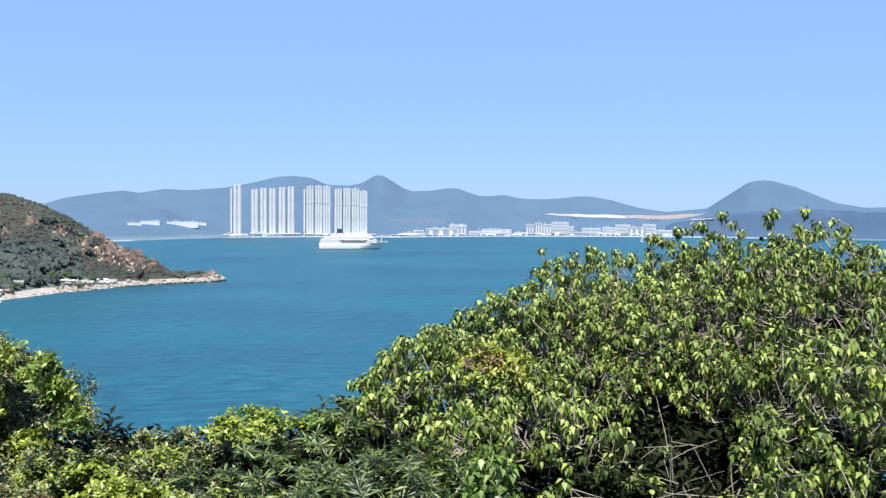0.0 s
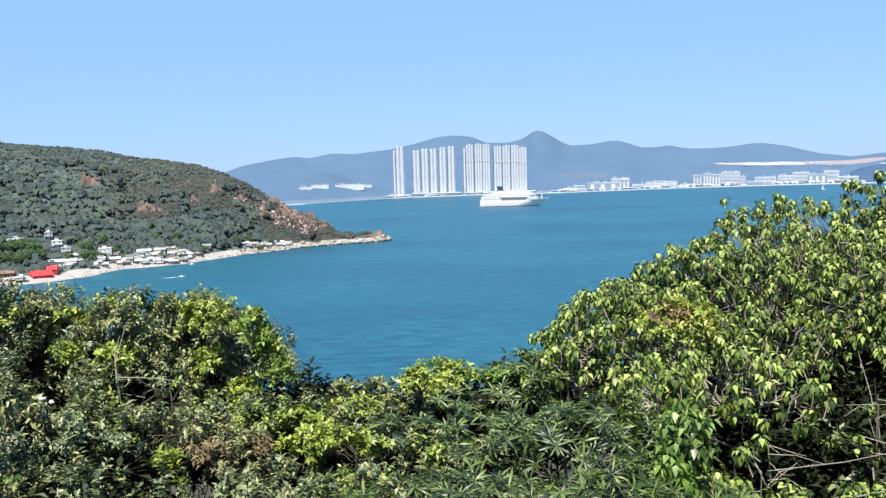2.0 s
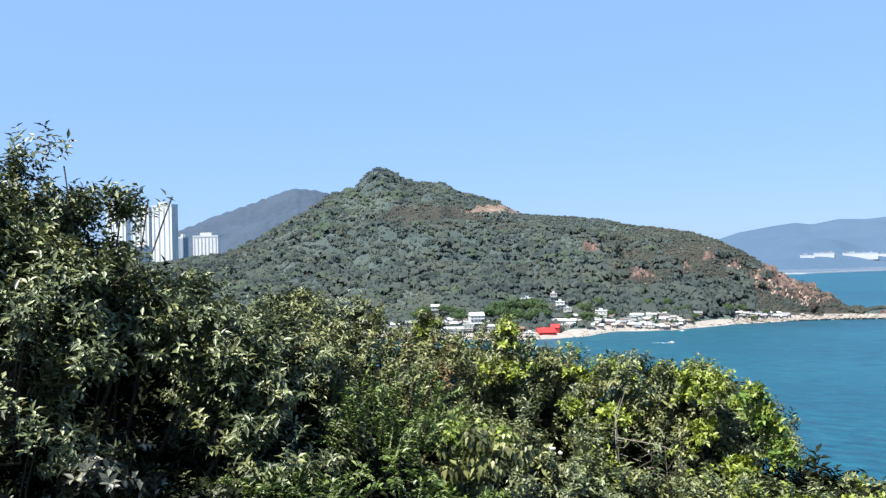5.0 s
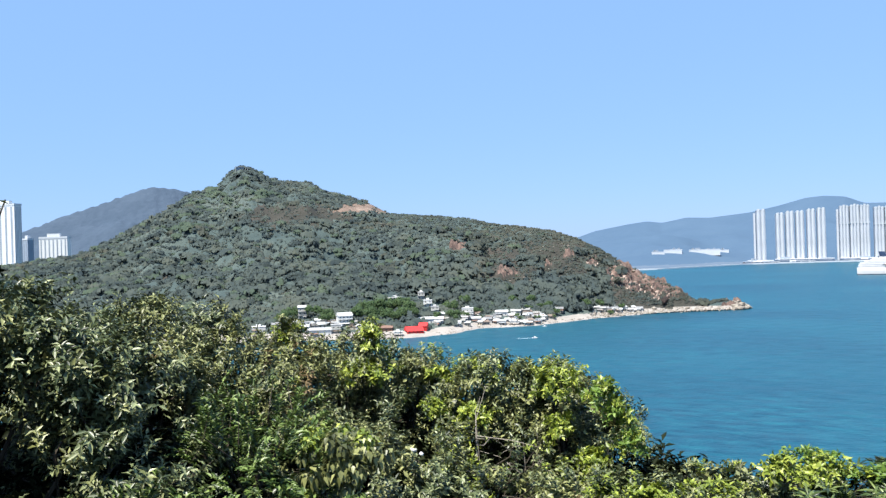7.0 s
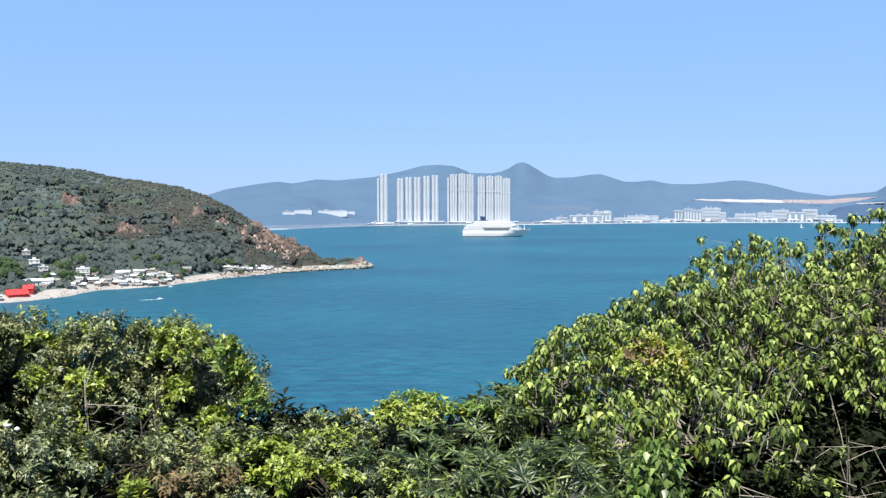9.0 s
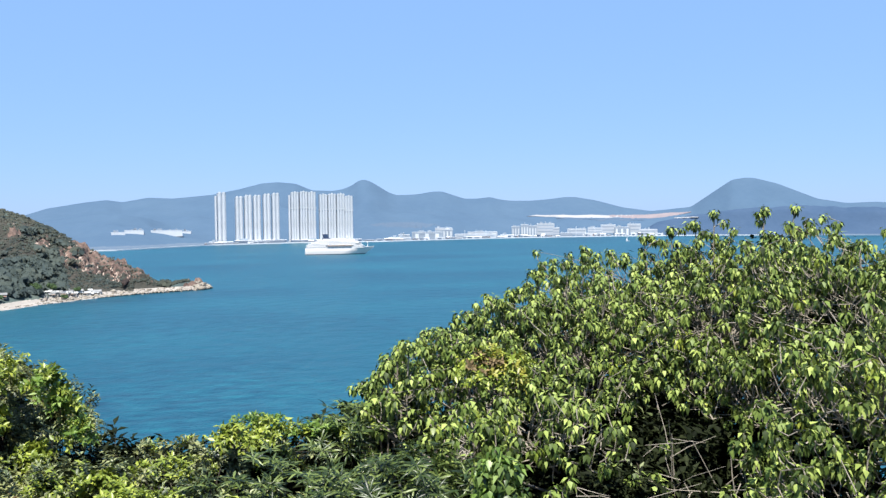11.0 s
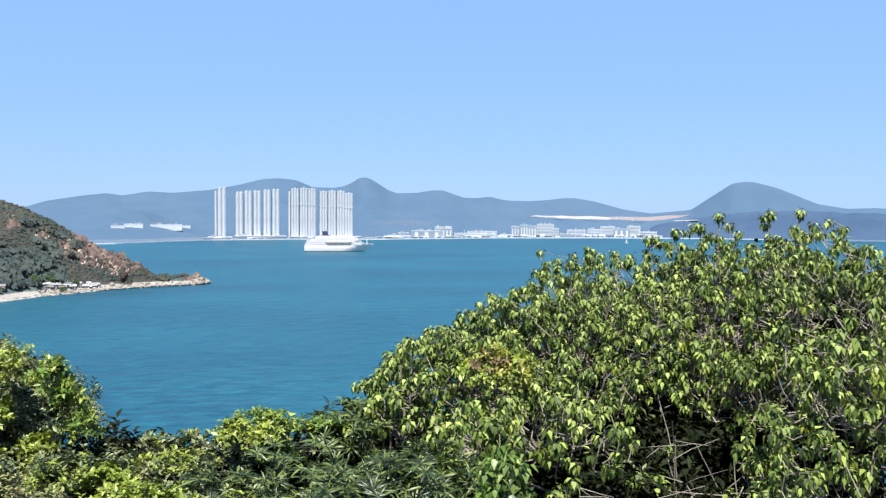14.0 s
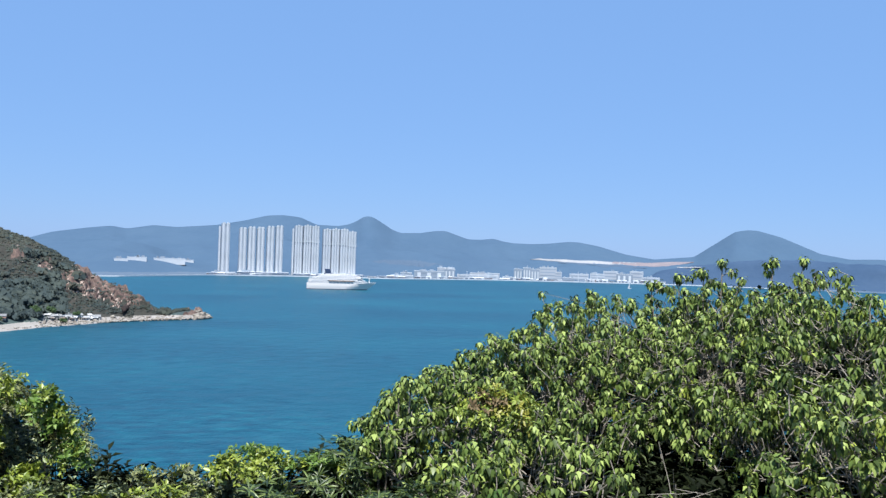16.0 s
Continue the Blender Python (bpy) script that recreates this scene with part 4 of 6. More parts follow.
def shrub(name, label, category, habit, mats, blobs, density, seed, size=1.0, scatter=0.12, branch=0.02, thick=0.03, bark=None, group="shrubs of the slope",
          clump=0.2, stray=0.06, twigs=False, deep=False, gappy=-0.3):
    """blobs: bearing, distance, rise and half-sizes across, deep and high. mats: leaf materials with shares."""
    rng = np.random.RandomState(seed)
    solid = []
    for az, dist, el, ra, rd, rz in blobs:
        c = polar(az, dist, EYE_Z + dist * math.tan(radians(el)))
        solid.append((tuple(c), (ra, rd, rz)))
    first = solid[0][0]
    gz = float(ground_z(first[0], first[1]))
    ob = thing(name, Matrix.Translation((first[0], first[1], gz)), label, category, group)
    rootw = Vector((first[0], first[1], gz - 0.05))
    surf = sum(b[1][0] * b[1][1] + b[1][0] * b[1][2] + b[1][1] * b[1][2] for b in solid) * 4.2
    p, n, pick, out = sprigs(rng, solid, surf * density, scatter, clump, stray)
    if not deep:
        az, el = np.degrees(np.arctan2(p[:, 0], p[:, 1])), np.degrees(np.arctan2(p[:, 2] - EYE_Z, np.hypot(p[:, 0], p[:, 1])))
        keep = np.ones(len(p), bool)
        for ha, he, wa, we in HOLLOWS:
            keep &= (((az - ha) / wa) ** 2 + ((el - he) / we) ** 2 > rng.uniform(0.75, 1.5, len(p))) | (rng.uniform(0, 1, len(p)) < 0.04)
        # thinner growth on the side turned down the hill, out of the sun
        keep &= ((n * unit(p - np.array([0, 0, EYE_Z]))).sum(1) < 0.3) | (rng.uniform(0, 1, len(p)) < 0.4)
        p, n, pick, out = (q[keep] for q in (p, n, pick, out))
    if not deep:
        keep = lumps(p[:, 0] + 0.6 * p[:, 2], p[:, 1] - 0.5 * p[:, 2], 0.42, seed + 3, 2) + rng.normal(0, 0.12, len(p)) > gappy
        p, n, pick, out = (q[keep] for q in (p, n, pick, out))
    shift = np.array([first[0], first[1], gz])
    # clusters of one hue: shares are dealt by place
    hue = lumps(p[:, 0] * 1.0 + 0.7 * p[:, 2], p[:, 1] + 0.9 * p[:, 2], 0.9, seed + 7, 2) * 0.32 + rng.normal(0, 0.14, len(p))
    cut = np.quantile(hue, np.cumsum([s for _, s in mats])[:-1]) if len(mats) > 1 else []
    which = np.searchsorted(cut, hue) if len(mats) > 1 else np.zeros(len(p), int)
    vs, fs, ix, o = [], [], [], 0
    for j in range(len(mats)):
        sel = which == j
        if sel.any():
            v, f = foliage(rng, habit, p[sel], n[sel], size)
            vs.append(v)
            fs.append(f + o)
            ix.append(np.full(len(f), j))
            o += len(v)
    crown = mesh("crown", np.concatenate(vs) - shift, np.concatenate(fs), [m for m, _ in mats], np.concatenate(ix))
    part("crown", crown, ob, kind="stuff")
    sol = limbs(rng, rootw, p, pick, out, solid, branch, thick)
    if twigs:
        twiglets(rng, sol, p, n)
    sol.v = [tuple(np.array(v) - shift) for v in sol.v]
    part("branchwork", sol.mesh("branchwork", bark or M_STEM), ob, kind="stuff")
    return ob


# shaded openings in the growth: bearing, rise and half-sizes in degrees
HOLLOWS = [(28, -13.9, 2.3, 1.2), (28.4, -17.4, 1.6, 1.1), (20.8, -19.8, 1.8, 0.8), (-17.4, -13.2, 1.1, 0.8), (-27.8, -11.6, 1.9, 0.9), (-45.3, -11.4, 1.2, 2.0), (-22.3, -14.2, 1.2, 1.0),
           (35.5, -15.2, 1.3, 0.8)]
gaps = random.Random(77)
HOLLOWS += [(gaps.uniform(-50, 9), gaps.uniform(-21, -13), gaps.uniform(0.5, 1.1), gaps.uniform(0.35, 0.8)) for _ in range(85)]
HOLLOWS += [(22.0, -18.0, 2.4, 1.0), (30.0, -16.6, 2.8, 1.2), (26.5, -19.2, 3.0, 0.8), (-57.0, -9.6, 2.4, 2.3), (-52.0, -13.6, 1.4, 1.2)]
HOLLOWS += [(gaps.uniform(14, 44), gaps.uniform(-20, -11), gaps.uniform(0.5, 1.0), gaps.uniform(0.3, 0.6)) for _ in range(45)]
SMALL = [(M_LEAF_SMALL, 0.62), (M_LEAF_OLIVE, 0.38)]
DARK = [(M_LEAF_SMALL, 0.9), (M_LEAF_OLIVE, 0.1)]
MIXED = [(M_LEAF_OLIVE, 0.40), (M_LEAF_SMALL, 0.44), (M_LEAF_YOUNG, 0.16)]
shrub("tree", "broad-leaved tree with drooping heart-shaped leaves and pale twigs", "tree", "broad", [(M_LEAF_BROAD, 0.96), (M_LEAF_YOUNG, 0.04)],
      [(31, 9.0, -6.6, 2.0, 1.5, 0.75), (22, 8.3, -8.8, 1.35, 1.2, 0.6), (14, 7.4, -11.7, 0.84, 0.8, 0.47), (40, 8.2, -6.0, 1.5, 1.3, 0.72), (9.0, 7.0, -14.6, 0.4, 0.5, 0.3),
       (33, 6.4, -17.8, 0.9, 0.7, 0.36), (18.5, 6.0, -15.2, 0.7, 0.6, 0.34), (42, 6.4, -12.5, 1.2, 0.8, 0.75), (23, 5.2, -21.5, 0.8, 0.5, 0.3), (14.0, 5.6, -16.0, 0.45, 0.4, 0.28),
       (21.5, 7.3, -12.3, 0.75, 0.6, 0.36), (35, 7.4, -11.6, 1.0, 0.6, 0.45), (28.5, 7.8, -10.4, 0.8, 0.6, 0.32), (17.5, 7.8, -9.6, 0.6, 0.6, 0.4), (38.5, 5.7, -16.8, 0.7, 0.5, 0.4), (8.2, 6.8, -12.6, 0.3, 0.35, 0.26), (10.4, 7.0, -11.2, 0.34, 0.4, 0.26), (9.4, 7.0, -10.0, 0.2, 0.25, 0.14), (11.6, 7.2, -8.8, 0.26, 0.3, 0.16), (7.6, 6.2, -14.0, 0.26, 0.25, 0.26), (8.6, 6.4, -12.0, 0.22, 0.22, 0.2)],
      86, 11, branch=0.03, thick=0.028, twigs=True, bark=M_TWIG, group="trees of the slope", clump=0, scatter=0.24, stray=0.1, gappy=-0.04)
shrub("shrub", "dark shrub with whorls of long glossy leaflets", "shrub", "whorl", [(M_LEAF_WHORL, 1.0)],
      [(4.5, 6.3, -16.2, 0.6, 0.5, 0.38), (1, 5.2, -19.8, 0.8, 0.6, 0.36), (9, 5.0, -19.5, 0.6, 0.5, 0.36), (-1, 4.3, -24, 0.9, 0.5, 0.3), (12, 4.4, -23.5, 0.7, 0.5, 0.3)], 96, 12, clump=0, scatter=0.3, stray=0.01)
shrub("shrub", "yellow-green leafy shrub growing among darker bushes", "shrub", "vine", [(M_LEAF_SMALL, 0.4), (M_LEAF_OLIVE, 0.38), (M_LEAF_YOUNG, 0.22)],
      [(-2, 6.6, -16.2, 0.62, 0.6, 0.33), (-7.5, 6.6, -16.9, 0.5, 0.5, 0.32)], 190, 13)
shrub("shrub", "low bush of narrow leaves on the steep slope", "shrub", "small", MIXED, [(-5, 5.2, -20.5, 0.8, 0.6, 0.36), (-9, 4.4, -23.5, 0.8, 0.5, 0.3), (-10.4, 6.3, -17.5, 0.42, 0.4, 0.28)], 170, 23)
shrub("shrub", "rounded bush of small glossy leaves hung with yellow-green vine", "shrub", "small", MIXED,
      [(-17, 7.2, -13.5, 0.72, 0.8, 0.64), (-18, 6.9, -9.8, 0.4, 0.4, 0.3), (-14.3, 6.8, -14.3, 0.42, 0.5, 0.4), (-15, 5.6, -18.5, 0.8, 0.6, 0.42)], 190, 14)
shrub("shrub", "rounded bush of small glossy leaves mixed with olive shoots", "shrub", "small", MIXED,
      [(-24, 7.4, -12.5, 1.0, 0.8, 0.66), (-22, 7.0, -8.6, 0.3, 0.3, 0.2), (-24, 5.7, -17, 0.9, 0.6, 0.48), (-19, 4.6, -22.5, 0.8, 0.5, 0.34)], 185, 15)
shrub("shrub", "dense dark green bush with upright leafy shoots", "shrub", "lance", SMALL,
      [(-32, 7.8, -11.3, 1.1, 0.9, 0.74), (-31, 5.6, -15.5, 0.8, 0.6, 0.5), (-27.3, 7.4, -8.0, 0.2, 0.2, 0.16),
       (-29, 4.6, -20.5, 0.8, 0.5, 0.36), (-33.4, 7.4, -7.8, 0.55, 0.5, 0.22)], 200, 16)
shrub("shrub", "bright green shrub with feathery pinnate leaves", "shrub", "feather", [(M_LEAF_FERN, 1.0)], [(-39.5, 4.9, -14.2, 0.66, 0.55, 0.46), (-37, 4.4, -19, 0.5, 0.4, 0.3)], 120, 17,
      clump=0, scatter=0.2)
shrub("shrub", "tangled olive-green bush with some dry leaves", "shrub", "lance", [(M_LEAF_SMALL, 0.40), (M_LEAF_OLIVE, 0.57), (M_LEAF_DRY, 0.03)],
      [(-40, 7.0, -9.3, 1.0, 0.9, 0.68), (-47, 6.3, -8.8, 0.9, 0.8, 0.62), (-41.5, 6.8, -4.2, 0.25, 0.25, 0.16), (-46, 6.3, -3.6, 0.3, 0.3, 0.18), (-38.0, 6.9, -7.3, 0.6, 0.5, 0.24)], 200, 18)
shrub("shrub", "dense dark bush with small curled leaves", "shrub", "lance", DARK,
      [(-49, 4.8, -15, 0.7, 0.6, 0.5), (-58, 4.4, -19.0, 0.8, 0.5, 0.4), (-66, 4.6, -8, 0.8, 0.6, 0.8), (-51.6, 4.6, -10.2, 0.3, 0.3, 0.3), (-48.6, 4.6, -12.0, 0.34, 0.3, 0.3)], 220, 19)
# M_LEAF_DEEP paints the deep shade between the pale leaves.
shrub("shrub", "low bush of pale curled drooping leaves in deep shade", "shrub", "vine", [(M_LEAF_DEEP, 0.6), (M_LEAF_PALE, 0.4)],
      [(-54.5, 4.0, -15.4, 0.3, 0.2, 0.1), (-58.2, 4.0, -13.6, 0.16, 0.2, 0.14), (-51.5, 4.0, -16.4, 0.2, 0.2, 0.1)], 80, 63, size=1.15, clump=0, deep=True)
shrub("shrub", "bright green shrub with feathery pinnate leaves", "shrub", "feather", [(M_LEAF_FERN, 1.0)], [(-46.6, 4.2, -16.6, 0.34, 0.3, 0.2)], 130, 64, clump=0, scatter=0.2, deep=True)
shrub("tree", "slender tree with narrow drooping leaves and loose twigs", "tree", "lance", DARK,
      [(-64.4, 5.3, 2.3, 0.42, 0.5, 0.42), (-70, 5.2, 2.6, 0.6, 0.6, 0.5), (-60.6, 5.3, 2.4, 0.22, 0.3, 0.24),
       (-57.0, 5.2, 3.9, 0.12, 0.08, 0.06), (-55.4, 5.1, 4.3, 0.09, 0.07, 0.04), (-53.9, 5.1, 4.4, 0.07, 0.05, 0.03), (-60.4, 5.2, 6.4, 0.14, 0.1, 0.06), (-71, 5, -2, 0.7, 0.7, 0.8)], 170, 20, size=1.1,
      group="trees of the slope", branch=0.03, stray=0.12, thick=0.013)
shrub("shrub", "dense glossy-leaved bush rising to the slender tree", "shrub", "lance", [(M_LEAF_SMALL, 0.8), (M_LEAF_OLIVE, 0.2)],
      [(-63.6, 5.5, 1.0, 0.45, 0.5, 0.4), (-59.6, 5.3, -1.4, 0.42, 0.5, 0.34), (-55.6, 5.4, -3.3, 0.42, 0.5, 0.3), (-51.8, 5.7, -4.9, 0.42, 0.5, 0.3), (-66, 5.2, 0.0, 0.6, 0.6, 0.6),
       (-57.0, 4.8, -4.0, 0.4, 0.4, 0.26), (-52.6, 4.9, -5.6, 0.42, 0.4, 0.28), (-49.6, 4.6, -8.6, 0.32, 0.3, 0.36), (-47.6, 5.0, -6.8, 0.3, 0.3, 0.3), (-61.5, 4.7, -3.4, 0.45, 0.4, 0.42)], 200, 24, size=1.1)
# undergrowth added behind the front bushes as backing, near-black to stand for shade
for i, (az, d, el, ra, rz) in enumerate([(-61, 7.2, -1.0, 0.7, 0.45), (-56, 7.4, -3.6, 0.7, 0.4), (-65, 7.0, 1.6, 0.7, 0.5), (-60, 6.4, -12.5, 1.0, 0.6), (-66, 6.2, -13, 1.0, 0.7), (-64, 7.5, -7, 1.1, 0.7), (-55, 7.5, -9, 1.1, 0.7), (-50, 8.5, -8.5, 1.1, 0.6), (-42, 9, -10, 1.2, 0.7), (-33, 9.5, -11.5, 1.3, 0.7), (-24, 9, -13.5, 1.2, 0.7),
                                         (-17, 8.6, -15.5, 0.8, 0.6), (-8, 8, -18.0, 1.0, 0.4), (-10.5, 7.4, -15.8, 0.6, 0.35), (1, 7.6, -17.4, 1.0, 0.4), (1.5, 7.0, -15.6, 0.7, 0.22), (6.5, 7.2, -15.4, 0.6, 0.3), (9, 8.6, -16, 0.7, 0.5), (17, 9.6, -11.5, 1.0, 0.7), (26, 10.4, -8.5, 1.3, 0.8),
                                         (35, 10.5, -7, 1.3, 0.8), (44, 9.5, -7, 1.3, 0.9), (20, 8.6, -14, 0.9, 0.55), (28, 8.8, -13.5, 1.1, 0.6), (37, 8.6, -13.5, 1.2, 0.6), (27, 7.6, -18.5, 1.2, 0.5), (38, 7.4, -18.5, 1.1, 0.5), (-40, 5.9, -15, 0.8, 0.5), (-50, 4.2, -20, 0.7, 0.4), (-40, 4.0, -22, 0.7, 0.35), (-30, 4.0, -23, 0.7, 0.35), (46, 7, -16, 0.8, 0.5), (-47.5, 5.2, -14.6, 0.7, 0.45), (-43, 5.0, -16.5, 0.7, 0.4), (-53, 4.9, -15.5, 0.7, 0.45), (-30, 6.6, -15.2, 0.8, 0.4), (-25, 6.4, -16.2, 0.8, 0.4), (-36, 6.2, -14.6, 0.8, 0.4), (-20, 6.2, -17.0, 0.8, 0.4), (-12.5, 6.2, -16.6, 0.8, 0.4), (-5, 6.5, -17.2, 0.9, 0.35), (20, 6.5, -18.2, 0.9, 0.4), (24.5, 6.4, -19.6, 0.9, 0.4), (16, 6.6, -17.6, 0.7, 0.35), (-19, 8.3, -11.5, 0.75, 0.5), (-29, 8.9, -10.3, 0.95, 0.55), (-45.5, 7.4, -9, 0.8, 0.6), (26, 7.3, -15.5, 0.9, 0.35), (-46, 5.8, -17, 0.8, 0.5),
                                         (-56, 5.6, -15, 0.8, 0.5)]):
    shrub("shrub", "backing bush on the steep slope, leaves coloured near-black for shade", "shrub", "under", [(M_LEAF_DEEP, 0.97), (M_LEAF_SMALL, 0.03)], [(az, d, el - (1.6 if az < 5 else 0.4), ra, 0.8, rz)], 42, 90 + i, size=1.25 if d < 6.5 else 1.6, deep=True, clump=0, scatter=0.25, branch=0.03)
# bright vine leaves draped over the bushes
VINE, TURNING = [(M_LEAF_YOUNG, 1.0)], [(M_LEAF_DRY, 0.16), (M_LEAF_YOUNG, 0.54), (M_LEAF_YELLOW, 0.3)]
for i, (az, d, el, ra, rz) in enumerate([(-17.6, 6.4, -9.3, 0.26, 0.14), (-17.7, 6.3, -12.9, 0.12, 0.2), (-15.4, 6.15, -14.8, 0.14, 0.15), (-11.4, 5.4, -17.0, 0.2, 0.12), (-9.2, 5.1, -18.4, 0.34, 0.1), (-26.6, 6.3, -10.7, 0.1, 0.06), (-20.8, 4.7, -18.6, 0.1, 0.06), (-7.2, 5.9, -16.3, 0.3, 0.1),
                                         (-2.1, 6.1, -14.3, 0.32, 0.1), (15.2, 6.25, -10.6, 0.36, 0.2), (-23.6, 6.6, -11.5, 0.18, 0.1), (-31.5, 7.0, -8.2, 0.25, 0.1),
                                         (-3.1, 4.9, -19.6, 0.18, 0.1), (-36, 5.8, -12.0, 0.2, 0.1)]):
    shrub("vine", "yellow-green vine leaves draped over a bush", "vine", "vine", VINE if az < 10 else TURNING, [(az, d, el, ra * 0.85, 0.15, rz)], 190, 40 + i, clump=0, gappy=-9, thick=0.008, group="vines")
shrub("shrub", "low bush of dead brown leaves and bare twigs", "shrub", "lance", [(M_LEAF_DRY, 0.35), (M_LEAF_OLIVE, 0.65)], [(-16.5, 4.9, -18.2, 0.26, 0.25, 0.16)],
      150, 62, gappy=-9, branch=0.1)
shrub("sapling", "light green sapling with broad soft leaves", "sapling", "broad", [(M_LEAF_FERN, 0.3), (M_LEAF_FRESH, 0.7)], [(15.6, 4.7, -18.2, 0.16, 0.15, 0.18), (14.8, 4.6, -20.4, 0.15, 0.15, 0.12)], 120, 60, clump=0, size=0.95, deep=True, thick=0.012,
      group="saplings")
shrub("sapling", "pale maple-like sapling among dark leaves", "sapling", "broad", [(M_LEAF_OLIVE, 0.7), (M_LEAF_YOUNG, 0.3)], [(-32.9, 4.7, -13.6, 0.3, 0.2, 0.16), (-34.4, 4.7, -15.2, 0.16, 0.15, 0.14)], 90, 61, clump=0,
      thick=0.012, group="saplings", size=0.95, deep=True)
for i, (az, el, h) in enumerate(((-36.5, -5.6, 0.2), (-30.8, -6.2, 0.22), (-20.2, -8.6, 0.14), (-26.2, -8.6, 0.1))):
    shrub("leafy_shoot", "light green leafy shoot standing up out of the bushes", "shoot", "vine", [(M_LEAF_OLIVE, 0.5), (M_LEAF_YOUNG, 0.5)], [(az, 7.2, el, 0.14, 0.14, h), (az + 0.7, 7.2, el - 2.0, 0.2, 0.15, 0.16)],
          170, 640 + i, clump=0, thick=0.01, group="leafy shoots", deep=True)
for i, (az, el, ra, rz) in enumerate(((-14.6, -9.9, 0.12, 0.12), (-13.9, -11.4, 0.1, 0.14), (-12.9, -13.2, 0.1, 0.12), (2.6, -14.4, 0.3, 0.08), (-1.2, -13.7, 0.2, 0.08))):
    shrub("vine", "pale fresh vine leaves hanging over the edge of a bush", "vine", "vine", [(M_LEAF_FRESH, 0.6), (M_LEAF_YOUNG, 0.4)], [(az, 6.2, el, ra, 0.12, rz)], 170, 660 + i, clump=0, thick=0.008, group="vines", deep=True)


def umbrella_sapling(az, dist, tops, seed):
    """Thin upright stalks, each with an umbrella of drooping leaves at its tip. tops: bearing and rise of the tips."""
    rng = np.random.RandomState(seed)
    foot = polar(az, dist)
    gz = float(ground_z(foot.x, foot.y))
    origin = np.array([foot.x, foot.y, gz])
    ob = thing("sapling", Matrix.Translation(origin), "slender sapling with umbrellas of drooping leaves on bare stalks", "sapling", "saplings")
    fork = Vector((0, 0, 0.45 * (EYE_Z + dist * math.tan(radians(tops[0][1])) - gz)))
    part("trunk", Solid().tube([(0, 0, -0.05), fork * 0.5 + Vector((0.03, 0.02, 0)), fork], [0.016, 0.013, 0.011], 6).mesh("trunk", M_TWIG), ob)
    for a, e in tops:
        d = dist + rng.uniform(-0.25, 0.25)
        tip = Vector(np.array(polar(a, d, EYE_Z + d * math.tan(radians(e)))) - origin)
        mid = fork.lerp(tip, 0.6)
        mid = Vector((tip.x + 0.35 * (mid.x - tip.x), tip.y + 0.35 * (mid.y - tip.y), mid.z))
        sol = Solid().tube([fork, mid, tip], [0.011, 0.009, 0.006], 5)
        ends = [tip, tip + Vector((0.01, 0.01, -0.03))]
        for _ in range(6):
            low = tip.lerp(mid, rng.uniform(0.05, 0.5))
            end = low + Vector((rng.uniform(-0.14, 0.14), rng.uniform(-0.14, 0.14), rng.uniform(0.01, 0.08)))
            sol.tube([low - Vector((0, 0, 0.05)), end], [0.005, 0.004], 4)
            ends.append(end)
        stalk = part("stalk", sol.mesh("stalk", M_TWIG), ob)
        p = np.array([q[:] for q in ends]) + origin
        v, f = foliage(rng, "broad", p, np.tile([[0, -0.15, 1.0]], (len(p), 1)), 1.0)
        part("crown", mesh("crown", v - origin, f, [M_LEAF_BROAD]), stalk, kind="stuff")


umbrella_sapling(7.4, 6.6, [(6.2, -11.4), (7.7, -9.9), (8.4, -9.0), (5.6, -12.8), (6.5, -13.0), (9.2, -8.6), (7.1, -12.2), (8.7, -11.2)], 671)
umbrella_sapling(13.5, 7.6, [(12.4, -7.2), (13.4, -6.6), (14.6, -6.2), (11.6, -8.2), (13.8, -7.6)], 672)
umbrella_sapling(19.5, 8.4, [(18.4, -3.6), (19.4, -3.2), (20.4, -2.9), (17.6, -4.4), (21.6, -2.4), (16.6, -4.9)], 673)
umbrella_sapling(29.5, 9.0, [(27.4, -0.7), (29.0, -0.3), (30.2, 0.4), (33.4, 0.6), (35.2, 0.7), (25.6, -1.2)], 674)


# ---- building materials ----
def plain(name, c, rough=0.6, spread=0.12, metal=0.0, thing=0.0, scale=0.2, fine=2.0):
    lo, hi = tuple(q * (1 - spread) for q in c), tuple(min(q * (1 + spread), 0.95) for q in c)
    return shader(name, [(0.3, lo), (0.7, hi)], scale=scale, fine=fine, rough=rough, bump=0.1, bump_dist=0.05, metal=metal, thing=thing)


# Tower colours are dulled towards pale blue: distance haze is in them.
M_TOWER = plain("hazy_pale_tile", (0.44, 0.46, 0.485), scale=0.02, fine=0.3)
M_TOWER_SHADE = plain("hazy_grey_blue_cladding", (0.365, 0.405, 0.452), scale=0.02, fine=0.3)
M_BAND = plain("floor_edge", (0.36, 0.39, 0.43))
M_GLASS = plain("dark_glass", (0.0860, 0.1118, 0.1376), rough=0.15)
M_CONCRETE = plain("pale_concrete", (0.3612, 0.3698, 0.3612), rough=0.85, thing=0.25)
M_WALL = shader("village_plaster", [(0.15, (0.1892, 0.1806, 0.1634)), (0.5, (0.3956, 0.3870, 0.3612)), (0.85, (0.5848, 0.5848, 0.5676))], scale=0.2, fine=1.5, rough=0.85, bump=0.2, thing=0.55)
M_ROOF_GREY = shader("sheet_roof", [(0.2, (0.1720, 0.1720, 0.1720)), (0.8, (0.6192, 0.6192, 0.6106))], scale=0.3, fine=2, rough=0.6, bump=0.2, thing=0.6)
M_ROOF_RED = plain("red_sheet_roof", (0.5160, 0.0301, 0.0258), rough=0.5)
